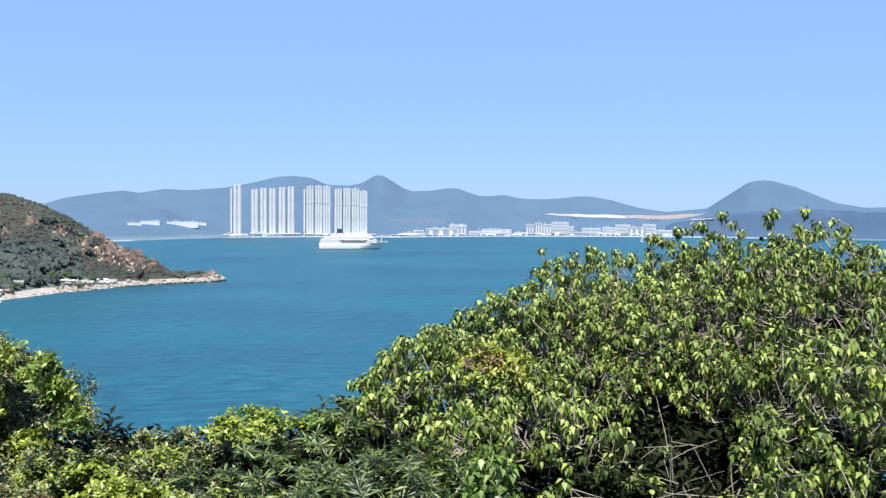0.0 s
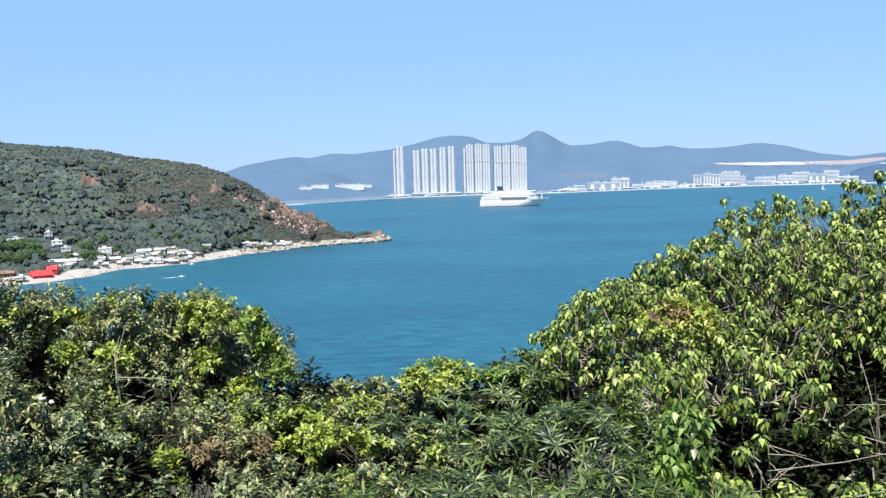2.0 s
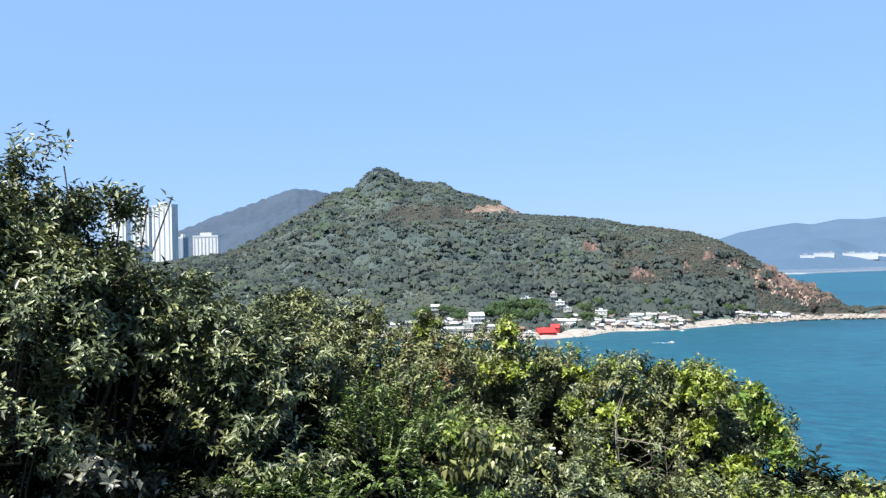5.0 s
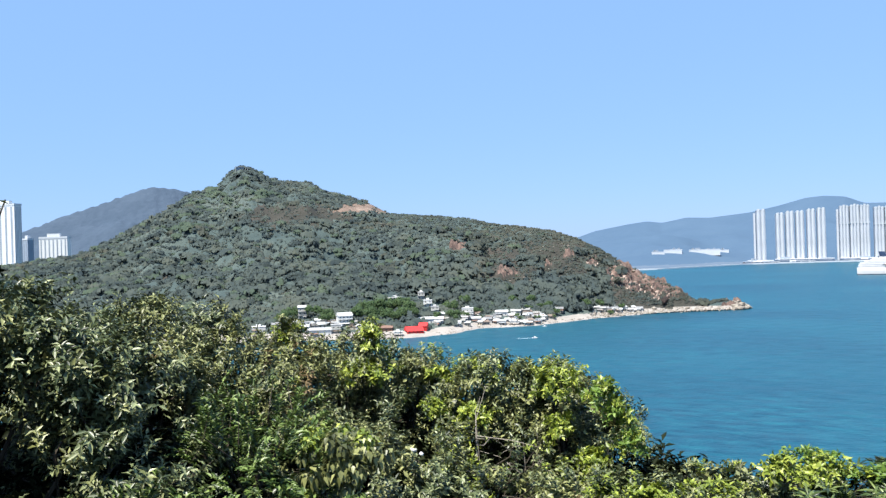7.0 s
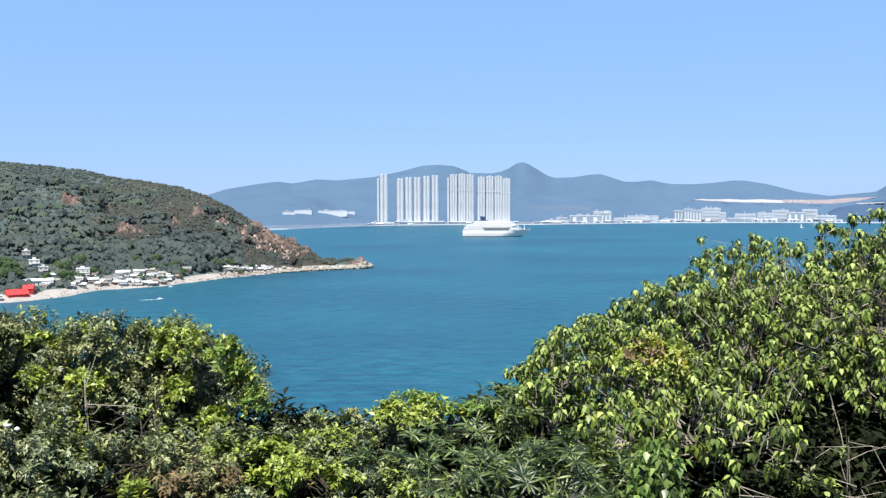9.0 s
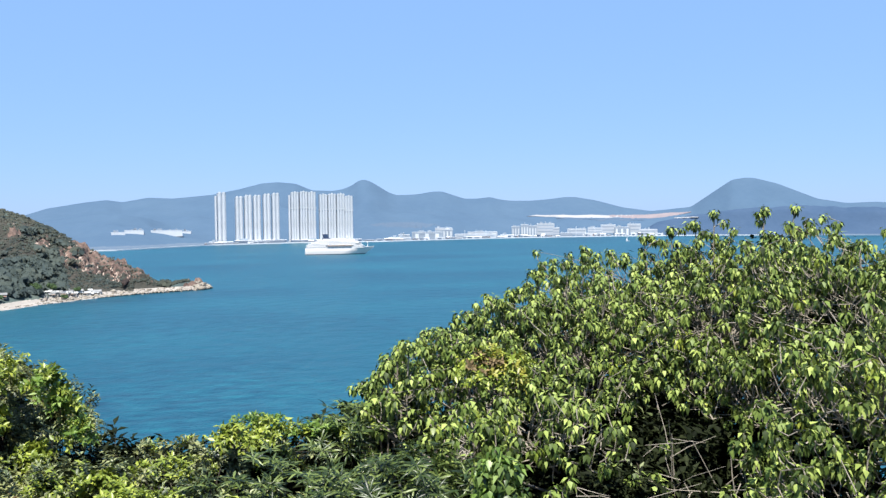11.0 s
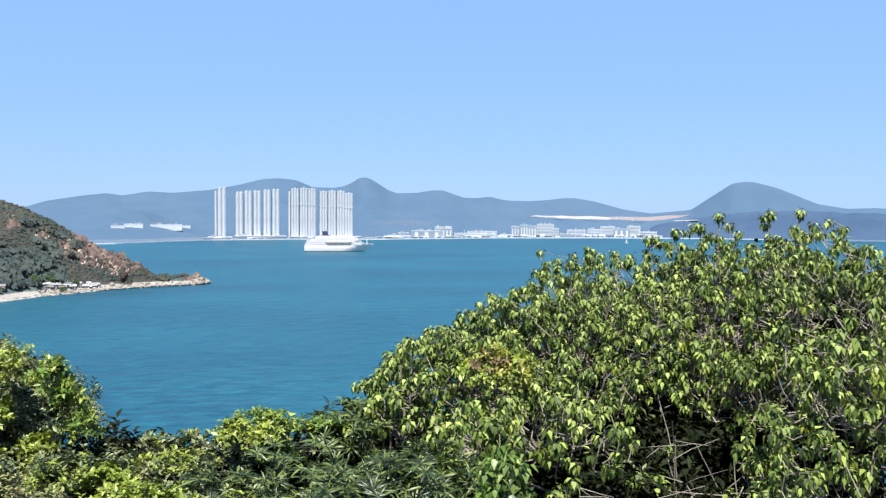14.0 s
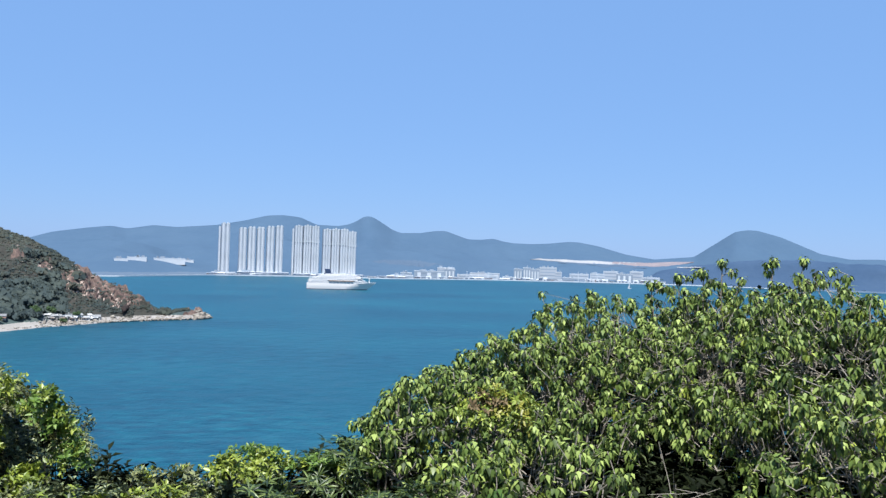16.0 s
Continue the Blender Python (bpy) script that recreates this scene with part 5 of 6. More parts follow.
M_ROOF_BROWN = plain("brown_canopy", (0.1720, 0.1032, 0.0774), rough=0.9)
M_DARK = plain("dark_opening", (0.0301, 0.0301, 0.0344), rough=0.5)
M_HULL = plain("white_ship_paint", (0.66, 0.625, 0.60), rough=0.35, spread=0.04)
M_BOOT = plain("dark_boot_topping", (0.0258, 0.0387, 0.0688), rough=0.5)
M_FUNNEL = plain("navy_funnel", (0.0258, 0.0430, 0.0860), rough=0.4)
M_LIFEBOAT = plain("dull_lifeboat", (0.20, 0.14, 0.11), rough=0.5)
M_FOAM = shader("foam", [(0.35, (0.2580, 0.4300, 0.4988)), (0.7, (0.7310, 0.7740, 0.7912))], scale=0.3, fine=1.5, rough=0.8, bump=0.2)
# Claddings for far buildings, blued in base colour to stand for haze.
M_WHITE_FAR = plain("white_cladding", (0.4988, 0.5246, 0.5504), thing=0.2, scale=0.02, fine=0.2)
M_BASE_FAR = plain("hazy_blue_grey_wall", (0.0731, 0.1075, 0.1634), scale=0.02, fine=0.2)
M_WHITE_DULL = plain("hazy_white_cladding", (0.3612, 0.3913, 0.4300), thing=0.35, scale=0.02, fine=0.2)
M_GREY_FAR = plain("hazy_grey_cladding", (0.2236, 0.2666, 0.3182), thing=0.4, scale=0.02, fine=0.2)


# ---- estate of towers on the far shore ----
def residential_tower(az, dist, h, w, label, strips=2, sky_garden=0.0, side_wing=False, crest=True, floor=3.3):
    """A slender tower: a dark core, pale rounded bays standing proud of it, floor edges and a crest."""
    ob = thing("apartment_tower", facing(az, dist, 4, turn=8), label, "tower block", "towers of the far estate")
    d = w * 0.85
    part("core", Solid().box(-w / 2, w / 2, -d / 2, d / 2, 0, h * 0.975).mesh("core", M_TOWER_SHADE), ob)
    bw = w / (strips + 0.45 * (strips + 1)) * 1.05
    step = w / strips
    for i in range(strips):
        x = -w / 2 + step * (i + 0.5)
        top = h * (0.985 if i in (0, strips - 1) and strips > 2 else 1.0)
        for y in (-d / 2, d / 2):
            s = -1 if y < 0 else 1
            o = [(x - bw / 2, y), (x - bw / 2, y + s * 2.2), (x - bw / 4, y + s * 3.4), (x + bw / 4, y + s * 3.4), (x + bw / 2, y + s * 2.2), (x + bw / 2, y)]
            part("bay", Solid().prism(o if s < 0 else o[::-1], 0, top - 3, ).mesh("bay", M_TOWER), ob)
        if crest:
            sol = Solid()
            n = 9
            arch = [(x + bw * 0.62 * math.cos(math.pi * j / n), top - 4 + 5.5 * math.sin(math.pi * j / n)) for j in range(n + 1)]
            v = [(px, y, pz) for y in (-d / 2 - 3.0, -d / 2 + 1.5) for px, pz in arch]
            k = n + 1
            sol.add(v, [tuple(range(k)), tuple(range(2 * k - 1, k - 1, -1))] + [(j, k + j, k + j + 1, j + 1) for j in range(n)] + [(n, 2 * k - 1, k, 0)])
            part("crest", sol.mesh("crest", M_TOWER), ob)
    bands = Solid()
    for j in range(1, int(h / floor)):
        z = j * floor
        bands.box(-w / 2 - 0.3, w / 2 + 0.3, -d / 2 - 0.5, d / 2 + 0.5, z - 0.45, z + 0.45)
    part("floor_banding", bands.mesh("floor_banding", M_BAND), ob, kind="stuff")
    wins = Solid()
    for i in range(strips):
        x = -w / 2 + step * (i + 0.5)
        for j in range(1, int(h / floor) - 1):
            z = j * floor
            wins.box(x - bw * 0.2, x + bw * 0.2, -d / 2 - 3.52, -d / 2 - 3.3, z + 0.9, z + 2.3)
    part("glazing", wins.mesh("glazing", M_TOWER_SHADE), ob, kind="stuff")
    if sky_garden:
        part("sky_garden", Solid().box(-w / 2 - 1, w / 2 + 1, -d / 2 - 3.6, d / 2 + 3.6, h * sky_garden, h * sky_garden + 3.5).mesh("sky_garden", M_TOWER), ob, "pale refuge floor band")
    if side_wing:
        part("side_wing", Solid().box(-w / 2 - 9, -w / 2 - 3, -6, 6, 0, h * 0.93).mesh("side_wing", M_TOWER), ob)
    return ob


LBL = "slim pale high-rise tower with rounded bays on the far shore"
residential_tower(-3.74, 3300, 199, 32, "lone twin-shafted pale tower standing apart on the far shore", 2, side_wing=True)
for az, h in ((-2.58, 183), (-1.98, 188), (-1.38, 188), (-0.72, 193), (-0.12, 196)):
    residential_tower(az, 3320, h, 28, LBL, 2)
for az, h in ((1.19, 202), (1.79, 204), (2.35, 202)):
    residential_tower(az, 3330, h, 31, "pale high-rise tower with a light refuge floor", 3, 0.66, side_wing=az < 1.5)
for az, h in ((3.15, 192), (3.75, 194), (4.35, 194), (4.91, 185)):
    residential_tower(az, 3330, h, 32, "pale high-rise tower with a light refuge floor", 3, 0.66)


def low_block(name, az0, az1, dist, z, h, depth, label, cat, mat, rows=2, group="", roof_bits=2, seed=0, piers=0):
    """A long low building with window strips, parapet and rooftop plant."""
    w = dist * radians(az1 - az0)
    ob = thing(name, facing((az0 + az1) / 2, dist, z), label, cat, group)
    part("wall", Solid().box(-w / 2, w / 2, 0, depth, 0, h).mesh("wall", mat), ob)
    part("parapet", Solid().box(-w / 2 - 0.5, w / 2 + 0.5, -0.5, depth + 0.5, h, h + 1.3).mesh("parapet", M_WHITE_FAR), ob)
    for j in range(rows):
        zz = h * (j + 0.45) / (rows + 0.2)
        part("window_strip", Solid().box(-w * 0.46, w * 0.46, -0.4, -0.05, zz, zz + h * 0.3 / rows).mesh("window_strip", M_GREY_FAR), ob)
    rng = random.Random(seed)
    for j in range(piers):
        x = -w / 2 + w * (j + 0.5) / piers
        part("pier", Solid().box(x - w * 0.17 / piers * rng.uniform(0.6, 1.4), x + w * 0.17 / piers, -1.2, -0.42, 0, h * 0.8).mesh("pier", M_WHITE_FAR), ob, "white wall panel")
    for j in range(roof_bits):
        x, ww, hh = rng.uniform(-w * 0.4, w * 0.4), rng.uniform(0.05, 0.18) * w, rng.uniform(2, 9)
        part("plant_room", Solid().box(x - ww / 2, x + ww / 2, depth * 0.3, depth * 0.7, h + 1.3, h + 1.3 + hh).mesh("plant_room", M_GREY_FAR), ob)
    return ob


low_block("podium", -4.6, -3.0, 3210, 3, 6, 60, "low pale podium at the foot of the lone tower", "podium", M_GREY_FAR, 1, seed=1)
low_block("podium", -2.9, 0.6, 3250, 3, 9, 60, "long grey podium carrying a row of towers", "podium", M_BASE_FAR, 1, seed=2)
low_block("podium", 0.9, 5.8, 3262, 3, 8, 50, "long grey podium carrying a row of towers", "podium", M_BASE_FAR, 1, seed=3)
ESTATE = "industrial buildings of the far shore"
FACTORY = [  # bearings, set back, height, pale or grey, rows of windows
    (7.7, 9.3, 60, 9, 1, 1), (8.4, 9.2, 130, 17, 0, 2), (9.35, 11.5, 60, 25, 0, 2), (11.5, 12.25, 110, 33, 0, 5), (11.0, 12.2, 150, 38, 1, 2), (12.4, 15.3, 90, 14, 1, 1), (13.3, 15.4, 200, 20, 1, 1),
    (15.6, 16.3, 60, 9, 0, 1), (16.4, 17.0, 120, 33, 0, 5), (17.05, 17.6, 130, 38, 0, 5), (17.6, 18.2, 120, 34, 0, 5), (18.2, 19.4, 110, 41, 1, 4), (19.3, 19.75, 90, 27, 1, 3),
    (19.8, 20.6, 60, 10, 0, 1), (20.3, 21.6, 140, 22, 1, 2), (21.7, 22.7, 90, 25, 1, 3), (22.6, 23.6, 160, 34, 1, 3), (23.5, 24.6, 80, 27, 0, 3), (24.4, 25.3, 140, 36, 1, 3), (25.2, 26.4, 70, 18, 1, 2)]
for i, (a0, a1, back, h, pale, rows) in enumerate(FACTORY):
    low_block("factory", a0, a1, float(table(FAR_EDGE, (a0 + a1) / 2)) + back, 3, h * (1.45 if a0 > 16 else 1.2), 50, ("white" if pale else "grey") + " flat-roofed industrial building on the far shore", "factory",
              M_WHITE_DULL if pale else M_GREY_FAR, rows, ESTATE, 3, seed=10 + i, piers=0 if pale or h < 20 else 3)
for i, (a0, a1, e, h) in enumerate(((-10.75, -9.9, -0.74, 8), (-9.95, -8.75, -0.70, 13), (-8.3, -6.3, -0.78, 16), (-6.5, -5.75, -0.72, 9))):
    r, z = on_far((a0 + a1) / 2, e)
    low_block("hillside_building", a0, a1, r, z - 8, h + 8, 40, "long white building on a terrace of the distant hill", "building", M_WHITE_FAR, 0, "white buildings on the distant hill", 5, seed=40 + i)


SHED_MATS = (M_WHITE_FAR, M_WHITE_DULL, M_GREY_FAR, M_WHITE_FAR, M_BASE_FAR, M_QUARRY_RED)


def shore_shed(az, back, w, h, d, kind, mat, z=3.0):
    """A small shed or hall of the far shore, with a roof of its own and a dark door."""
    dist = float(table(FAR_EDGE, az)) + back
    ob = thing("shed", facing(az, dist, z, 6), "small pale shed on the flat far shore", "shed", "sheds of the far shore")
    part("wall", Solid().box(-w / 2, w / 2, 0, d, -1, h).mesh("wall", mat), ob)
    if kind == "pitched":
        part("roof", Solid().gable(-w / 2, w / 2, 0, d, h, h + 0.22 * d, 0.5).mesh("roof", M_WHITE_FAR), ob)
    else:
        part("roof", Solid().box(-w / 2 - 0.4, w / 2 + 0.4, -1.2, d + 0.4, h, h + 0.9).mesh("roof", M_WHITE_FAR), ob)
    part("door", Solid().box(-w * 0.3, w * 0.25, -0.35, -0.05, 0, h * 0.65).mesh("door", M_BASE_FAR), ob)


shore = random.Random(812)
for a0, a1, count, tall in ((-4.9, 6.2, 26, 6), (6.2, 16.0, 34, 8), (16.0, 27.0, 46, 13)):
    for _ in range(count):
        shore_shed(shore.uniform(a0, a1), shore.choice((14, 22, 30, 44)), shore.uniform(9, 44), shore.uniform(3, tall), shore.uniform(8, 16), shore.choice(("pitched", "flat", "flat")), shore.choice(SHED_MATS))


def light_mast(az, back, h):
    ob = thing("light_mast", facing(az, float(table(FAR_EDGE, az)) + back, 3), "tall thin pale mast on the far shore", "mast", "masts of the far shore")
    part("shaft", Solid().tube([(0, 0, -1), (0, 0, h)], [1.1, 0.6], 6).mesh("shaft", M_WHITE_FAR), ob)
    part("head", Solid().box(-2.5, 2.5, -0.8, 0.8, h, h + 1.6).mesh("head", M_WHITE_FAR), ob)


for az, h in ((13.1, 32), (13.9, 34), (14.6, 30), (20.9, 42), (22.2, 36)):
    light_mast(az, 40, h)


def seawall():
    """A low pale wall along the far waterline."""
    sol = Solid()
    az = np.linspace(-15, 34, 120)
    r = table(FAR_EDGE, az) - 3
    for k in range(len(az) - 1):
        p, q = polar(az[k], r[k]), polar(az[k + 1], r[k + 1])
        p2, q2 = polar(az[k], r[k] + 9), polar(az[k + 1], r[k + 1] + 9)
        sol.add([(p.x, p.y, -1), (q.x, q.y, -1), (q2.x, q2.y, -1), (p2.x, p2.y, -1), (p.x, p.y, 3.6), (q.x, q.y, 3.6), (q2.x, q2.y, 3.6), (p2.x, p2.y, 3.6)],
                [(0, 1, 5, 4), (4, 5, 6, 7), (2, 3, 7, 6)])
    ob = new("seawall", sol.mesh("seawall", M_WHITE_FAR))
    tagged(ob, "long pale concrete seawall along the far waterline", "seawall", kind="structure")


seawall()


# ---- tower blocks beyond the headland ----
def slab_block(az, dist, z0, h, w, d, turn, label, mat, cols):
    """A housing block with stripes of windows between pale piers and a rooftop tank."""
    ob = thing("housing_block", facing(az, dist, z0, turn), label, "tower block", "housing blocks beyond the headland")
    part("wall", Solid().box(-w / 2, w / 2, -d / 2, d / 2, 0, h).mesh("wall", mat), ob)
    part("roof_tank", Solid().box(-w * 0.25, w * 0.2, -d * 0.2, d * 0.25, h, h + 7).mesh("roof_tank", M_WHITE_FAR), ob)
    part("parapet", Solid().box(-w / 2 - 0.5, w / 2 + 0.5, -d / 2 - 0.5, d / 2 + 0.5, h - 2.2, h + 1.4).mesh("parapet", M_WHITE_FAR), ob)
    for c in range(cols):
        x = -w / 2 + w * (c + 0.5) / cols
        sol = Solid()
        for j in range(int(h / 3) - 1):
            sol.box(x - w / cols * 0.15, x + w / cols * 0.15, -d / 2 - 0.25, -d / 2 - 0.02, j * 3 + 0.5, j * 3 + 2.7)
        part("window_column", sol.mesh("window_column", M_GREY_FAR), ob, kind="stuff")
    k = max(2, cols - 1)
    for c in range(k):
        y = -d / 2 + d * (c + 0.5) / k
        sol = Solid()
        for j in range(int(h / 3) - 1):
            sol.box(-w / 2 - 0.25, -w / 2 - 0.02, y - d / k * 0.16, y + d / k * 0.16, j * 3 + 0.5, j * 3 + 2.7)
        part("window_column", sol.mesh("window_column", M_GREY_FAR), ob, kind="stuff")
    return ob


B = "tall white housing block with shaded window columns"
slab_block(-56.4, 1640, 2, 188, 12, 50, 42, B, M_WHITE, 5)
slab_block(-54.9, 1660, 2, 182, 9, 42, 42, B, M_WHITE, 4)
slab_block(-53.5, 1600, 2, 184, 15, 52, 42, B, M_WHITE, 5)
slab_block(-52.35, 1760, 2, 128, 12, 18, 30, "narrow pale housing block between taller ones", M_GREY_FAR, 2)
slab_block(-50.82, 1640, 2, 127, 50, 16, -22, "broad white housing block striped with beige window columns", M_WHITE, 7)


# ---- village along the headland shore ----
VILLAGE = "houses of the shore village"
M_RUST = plain("rusty_sheet", (0.17, 0.130, 0.105), rough=0.85, spread=0.3)
M_GREY_SHEET = plain("faded_grey_sheet", (0.26, 0.28, 0.30), rough=0.7)
M_CREAM = plain("cream_plaster", (0.44, 0.39, 0.31), rough=0.85, spread=0.2)
M_WEATHERED = plain("weathered_grey_wall", (0.22, 0.215, 0.20), rough=0.9, spread=0.35)
AWNINGS = (M_ROOF_GREY, M_RUST, M_GREY_SHEET, M_ROOF_BROWN, M_CONCRETE)


def house(az, el, w, h, roof, label, storeys=1, d=None, turn=0.0, wall=None, roof_mat=None, stilts=False, dist=None, z=None):
    """A small shore house: walls, roof, door and windows."""
    if dist is None:
        dist, z = on_head(az, el)
    d = d or w * 0.7
    w, h = w * 0.98, h * 0.92
    lift = 2.4 if stilts else -0.6
    base = max(z, 0.4)
    ob = thing("house", facing(az, dist + d * 0.4, base, turn), label, "house", VILLAGE)
    HOMES.append((ob.matrix_world.translation.x, ob.matrix_world.translation.y, w))
    wall, roof_mat = wall or M_WALL, roof_mat or M_ROOF_GREY
    part("wall", Solid().box(-w / 2, w / 2, -d / 2, d / 2, lift, h).mesh("wall", wall), ob)
    sol = Solid()
    if roof == "gable":
        sol.gable(-w / 2, w / 2, -d / 2, d / 2, h, h + 0.28 * d, 0.6)
    elif roof == "lean":
        sol.add([(-w / 2 - .6, -d / 2 - .8, h), (w / 2 + .6, -d / 2 - .8, h), (w / 2 + .6, d / 2 + .6, h + 1.6), (-w / 2 - .6, d / 2 + .6, h + 1.6),
                 (-w / 2 - .6, -d / 2 - .8, h + .3), (w / 2 + .6, -d / 2 - .8, h + .3), (w / 2 + .6, d / 2 + .6, h + 1.9), (-w / 2 - .6, d / 2 + .6, h + 1.9)],
                [(0, 3, 2, 1), (4, 5, 6, 7), (0, 1, 5, 4), (2, 3, 7, 6), (0, 4, 7, 3), (1, 2, 6, 5)])
    else:
        sol.box(-w / 2 - 0.2, w / 2 + 0.2, -d / 2 - 0.3, d / 2 + 0.2, h, h + 0.35)
        sol.box(-w * 0.2, w * 0.15, 0, d * 0.35, h + 0.35, h + 2.2)
    part("roof", sol.mesh("roof", roof_mat), ob)
    pick = random.Random(int(az * 1000))
    if not stilts and wall is M_WALL:
        a0, a1 = sorted((pick.uniform(-w / 2, w / 2), pick.choice((-w / 2, w / 2))))
        if a1 - a0 > 1.5:
            e = pick.uniform(1.5, 3.0)
            part("awning", Solid().add([(a0, -d / 2 - e, 2.2), (a1, -d / 2 - e, 2.2), (a1, -d / 2, 2.9), (a0, -d / 2, 2.9), (a0, -d / 2 - e, 2.35), (a1, -d / 2 - e, 2.35), (a1, -d / 2, 3.05), (a0, -d / 2, 3.05)],
                                       [(0, 3, 2, 1), (4, 5, 6, 7), (0, 1, 5, 4), (2, 3, 7, 6), (0, 4, 7, 3), (1, 2, 6, 5)]).mesh("awning", pick.choice(AWNINGS)), ob)
    for s in range(storeys):
        zz = lift + 0.6 + (h - lift) * s / storeys
        n = max(2, int(w / 3.6))
        for i in range(n):
            x = -w / 2 + w * (i + 0.5) / n
            if s == 0 and i == n // 2:
                part("door", Solid().box(x - 0.5, x + 0.5, -d / 2 - 0.12, -d / 2 - 0.01, zz, zz + 2.0).mesh("door", M_DARK), ob)
            else:
                part("window", Solid().box(x - 0.6, x + 0.6, -d / 2 - 0.1, -d / 2 - 0.01, zz + 0.8, zz + 1.9).mesh("window", M_DARK), ob)
        if s:
            part("balcony", Solid().box(-w / 2 - 0.2, w / 2 + 0.2, -d / 2 - 1.3, -d / 2 + 0.1, zz - 0.7, zz - 0.3).mesh("balcony", M_CONCRETE), ob)
    if stilts:
        for x in np.linspace(-w / 2 + 0.4, w / 2 - 0.4, 5):
            for y in (-d / 2 + 0.3, d / 2 - 0.3):
                part("stilt", Solid().box(x - 0.2, x + 0.2, y - 0.2, y + 0.2, -2.5, lift).mesh("stilt", M_DARK), ob)
    return ob


house(-35.2, -4.5, 9, 13, "gable", "three-storey white house with a small peaked roof above the shore", 3, 8)
house(-35.2, -5.3, 15, 8.5, "flat", "white village house with three tiers of terraces", 3)
house(-35.1, -5.45, 9, 6, "lean", "low white village house with a sheet roof")
house(-34.0, -5.75, 22, 6, "lean", "long white shed by the water", 1, 12)
house(-32.9, -5.6, 10, 9, "flat", "two-storey white village house near the shore", 2)
house(-32.3, -5.1, 15, 11, "gable", "three-storey pale village house under a weathered grey roof", 3, 12, 12, roof_mat=M_CONCRETE)
house(-36.9, -5.2, 12, 6, "lean", "low pale village house with a sheet roof")
house(-38.2, -5.3, 14, 6, "flat", "low white village house near the shore")
house(-39.6, -5.2, 10, 8, "flat", "two-storey white village house near the shore", 2)
house(-31.2, -5.5, 9, 5, "gable", "small grey-roofed village house near the shore")
house(-28.74, -3.44, 16, 3.4, "flat", "flat-roofed grey house half hidden by trees")
house(-26.85, -3.45, 8, 8, "flat", "white stepped house high on the slope", 2)
house(-26.4, -3.95, 10, 7, "flat", "white house on the middle terrace of the slope", 2)
house(-25.9, -4.4, 9, 7, "flat", "white house on the lower terrace of the slope", 2)
house(-26.2, -5.15, 26, 4.5, "lean", "long grey-roofed shed behind the red roof", 1, 9)
house(-27.45, -5.8, 17, 2.2, "gable", "waterside house under a bright red sheet roof", 1, 15, 14, roof_mat=M_ROOF_RED, wall=M_ROOF_RED)
house(-26.75, -5.65, 8, 5.0, "gable", "taller wing under a bright red sheet roof", 1, 12, -10, roof_mat=M_ROOF_RED, wall=M_ROOF_RED)
house(-28.56, -6.0, 9, 4.6, "flat", "small white hut on dark stilts over the water", 1, 6, stilts=True)
house(-29.4, -5.6, 13, 3.5, "lean", "brown canopy over a shore terrace", 1, 10, wall=M_ROOF_BROWN, roof_mat=M_ROOF_BROWN)
house(-30.1, -5.5, 9, 3.2, "lean", "brown canopy over a shore terrace", 1, 8, wall=M_ROOF_BROWN, roof_mat=M_ROOF_BROWN)
house(-23.6, -4.7, 13, 9, "flat", "white flat-roofed house above the beach", 2)
house(-23.0, -5.2, 10, 5, "lean", "low pale house at the top of the beach")
house(-22.3, -5.25, 12, 4.5, "lean", "low pale house at the top of the beach")
house(-21.7, -5.0, 9, 4, "flat", "small pale house above the beach")
house(-21.2, -4.75, 14, 4.2, "lean", "long grey-roofed house above the beach", 1, 7)
house(-20.2, -4.7, 11, 4.2, "lean", "grey-roofed house above the beach", 1, 7)
house(-19.6, -4.65, 12, 4.5, "lean", "grey-roofed house above the beach", 1, 7)
house(-18.5, -4.9, 9, 3.4, "flat", "small pale beach hut")
house(-17.3, -4.62, 14, 4.2, "lean", "grey-roofed house at the end of the beach", 1, 7)
house(-24.4, -5.4, 9, 4, "gable", "small pale house on the beach")
house(-20.3, -5.42, 11, 4.4, "flat", "beach pavilion on dark posts", 1, 5, stilts=True)
house(-13.8, -4.66, 9, 5, "flat", "small white house among shore rocks")
house(-13.1, -4.66, 7, 3.2, "flat", "low white hut among shore rocks")
house(-12.3, -4.64, 8, 2.8, "lean", "low white hut among shore rocks")
house(-14.2, -4.6, 8, 4.2, "lean", "low white hut among shore rocks")
house(-13.4, -4.52, 10, 4.5, "flat", "small white house among shore rocks")
house(-12.8, -4.5, 9, 3.6, "gable", "low white hut among shore rocks")
house(-11.7, -4.6, 9, 3.4, "lean", "low white hut among shore rocks")


for i in range(78):
    q = random.Random(300 + i)
    hut_az, hut_el = q.uniform(-36.5, -17) if i % 3 else q.uniform(-24, -18), q.uniform(-5.45, -4.75)
    if -31.6 < hut_az < -27.4:
        continue  # a grove stands here
    house(hut_az, hut_el, q.uniform(4.5, 10), q.uniform(2.3, 4.2), q.choice(("flat", "lean", "lean", "gable")),
          "small weathered hut in the shore village", 1, None, q.uniform(-25, 25), wall=q.choice((M_WALL, M_WALL, M_CREAM, M_WEATHERED, M_WEATHERED)),
          roof_mat=q.choice((M_ROOF_GREY, M_ROOF_GREY, M_CONCRETE, M_RUST, M_GREY_SHEET, M_WEATHERED)))
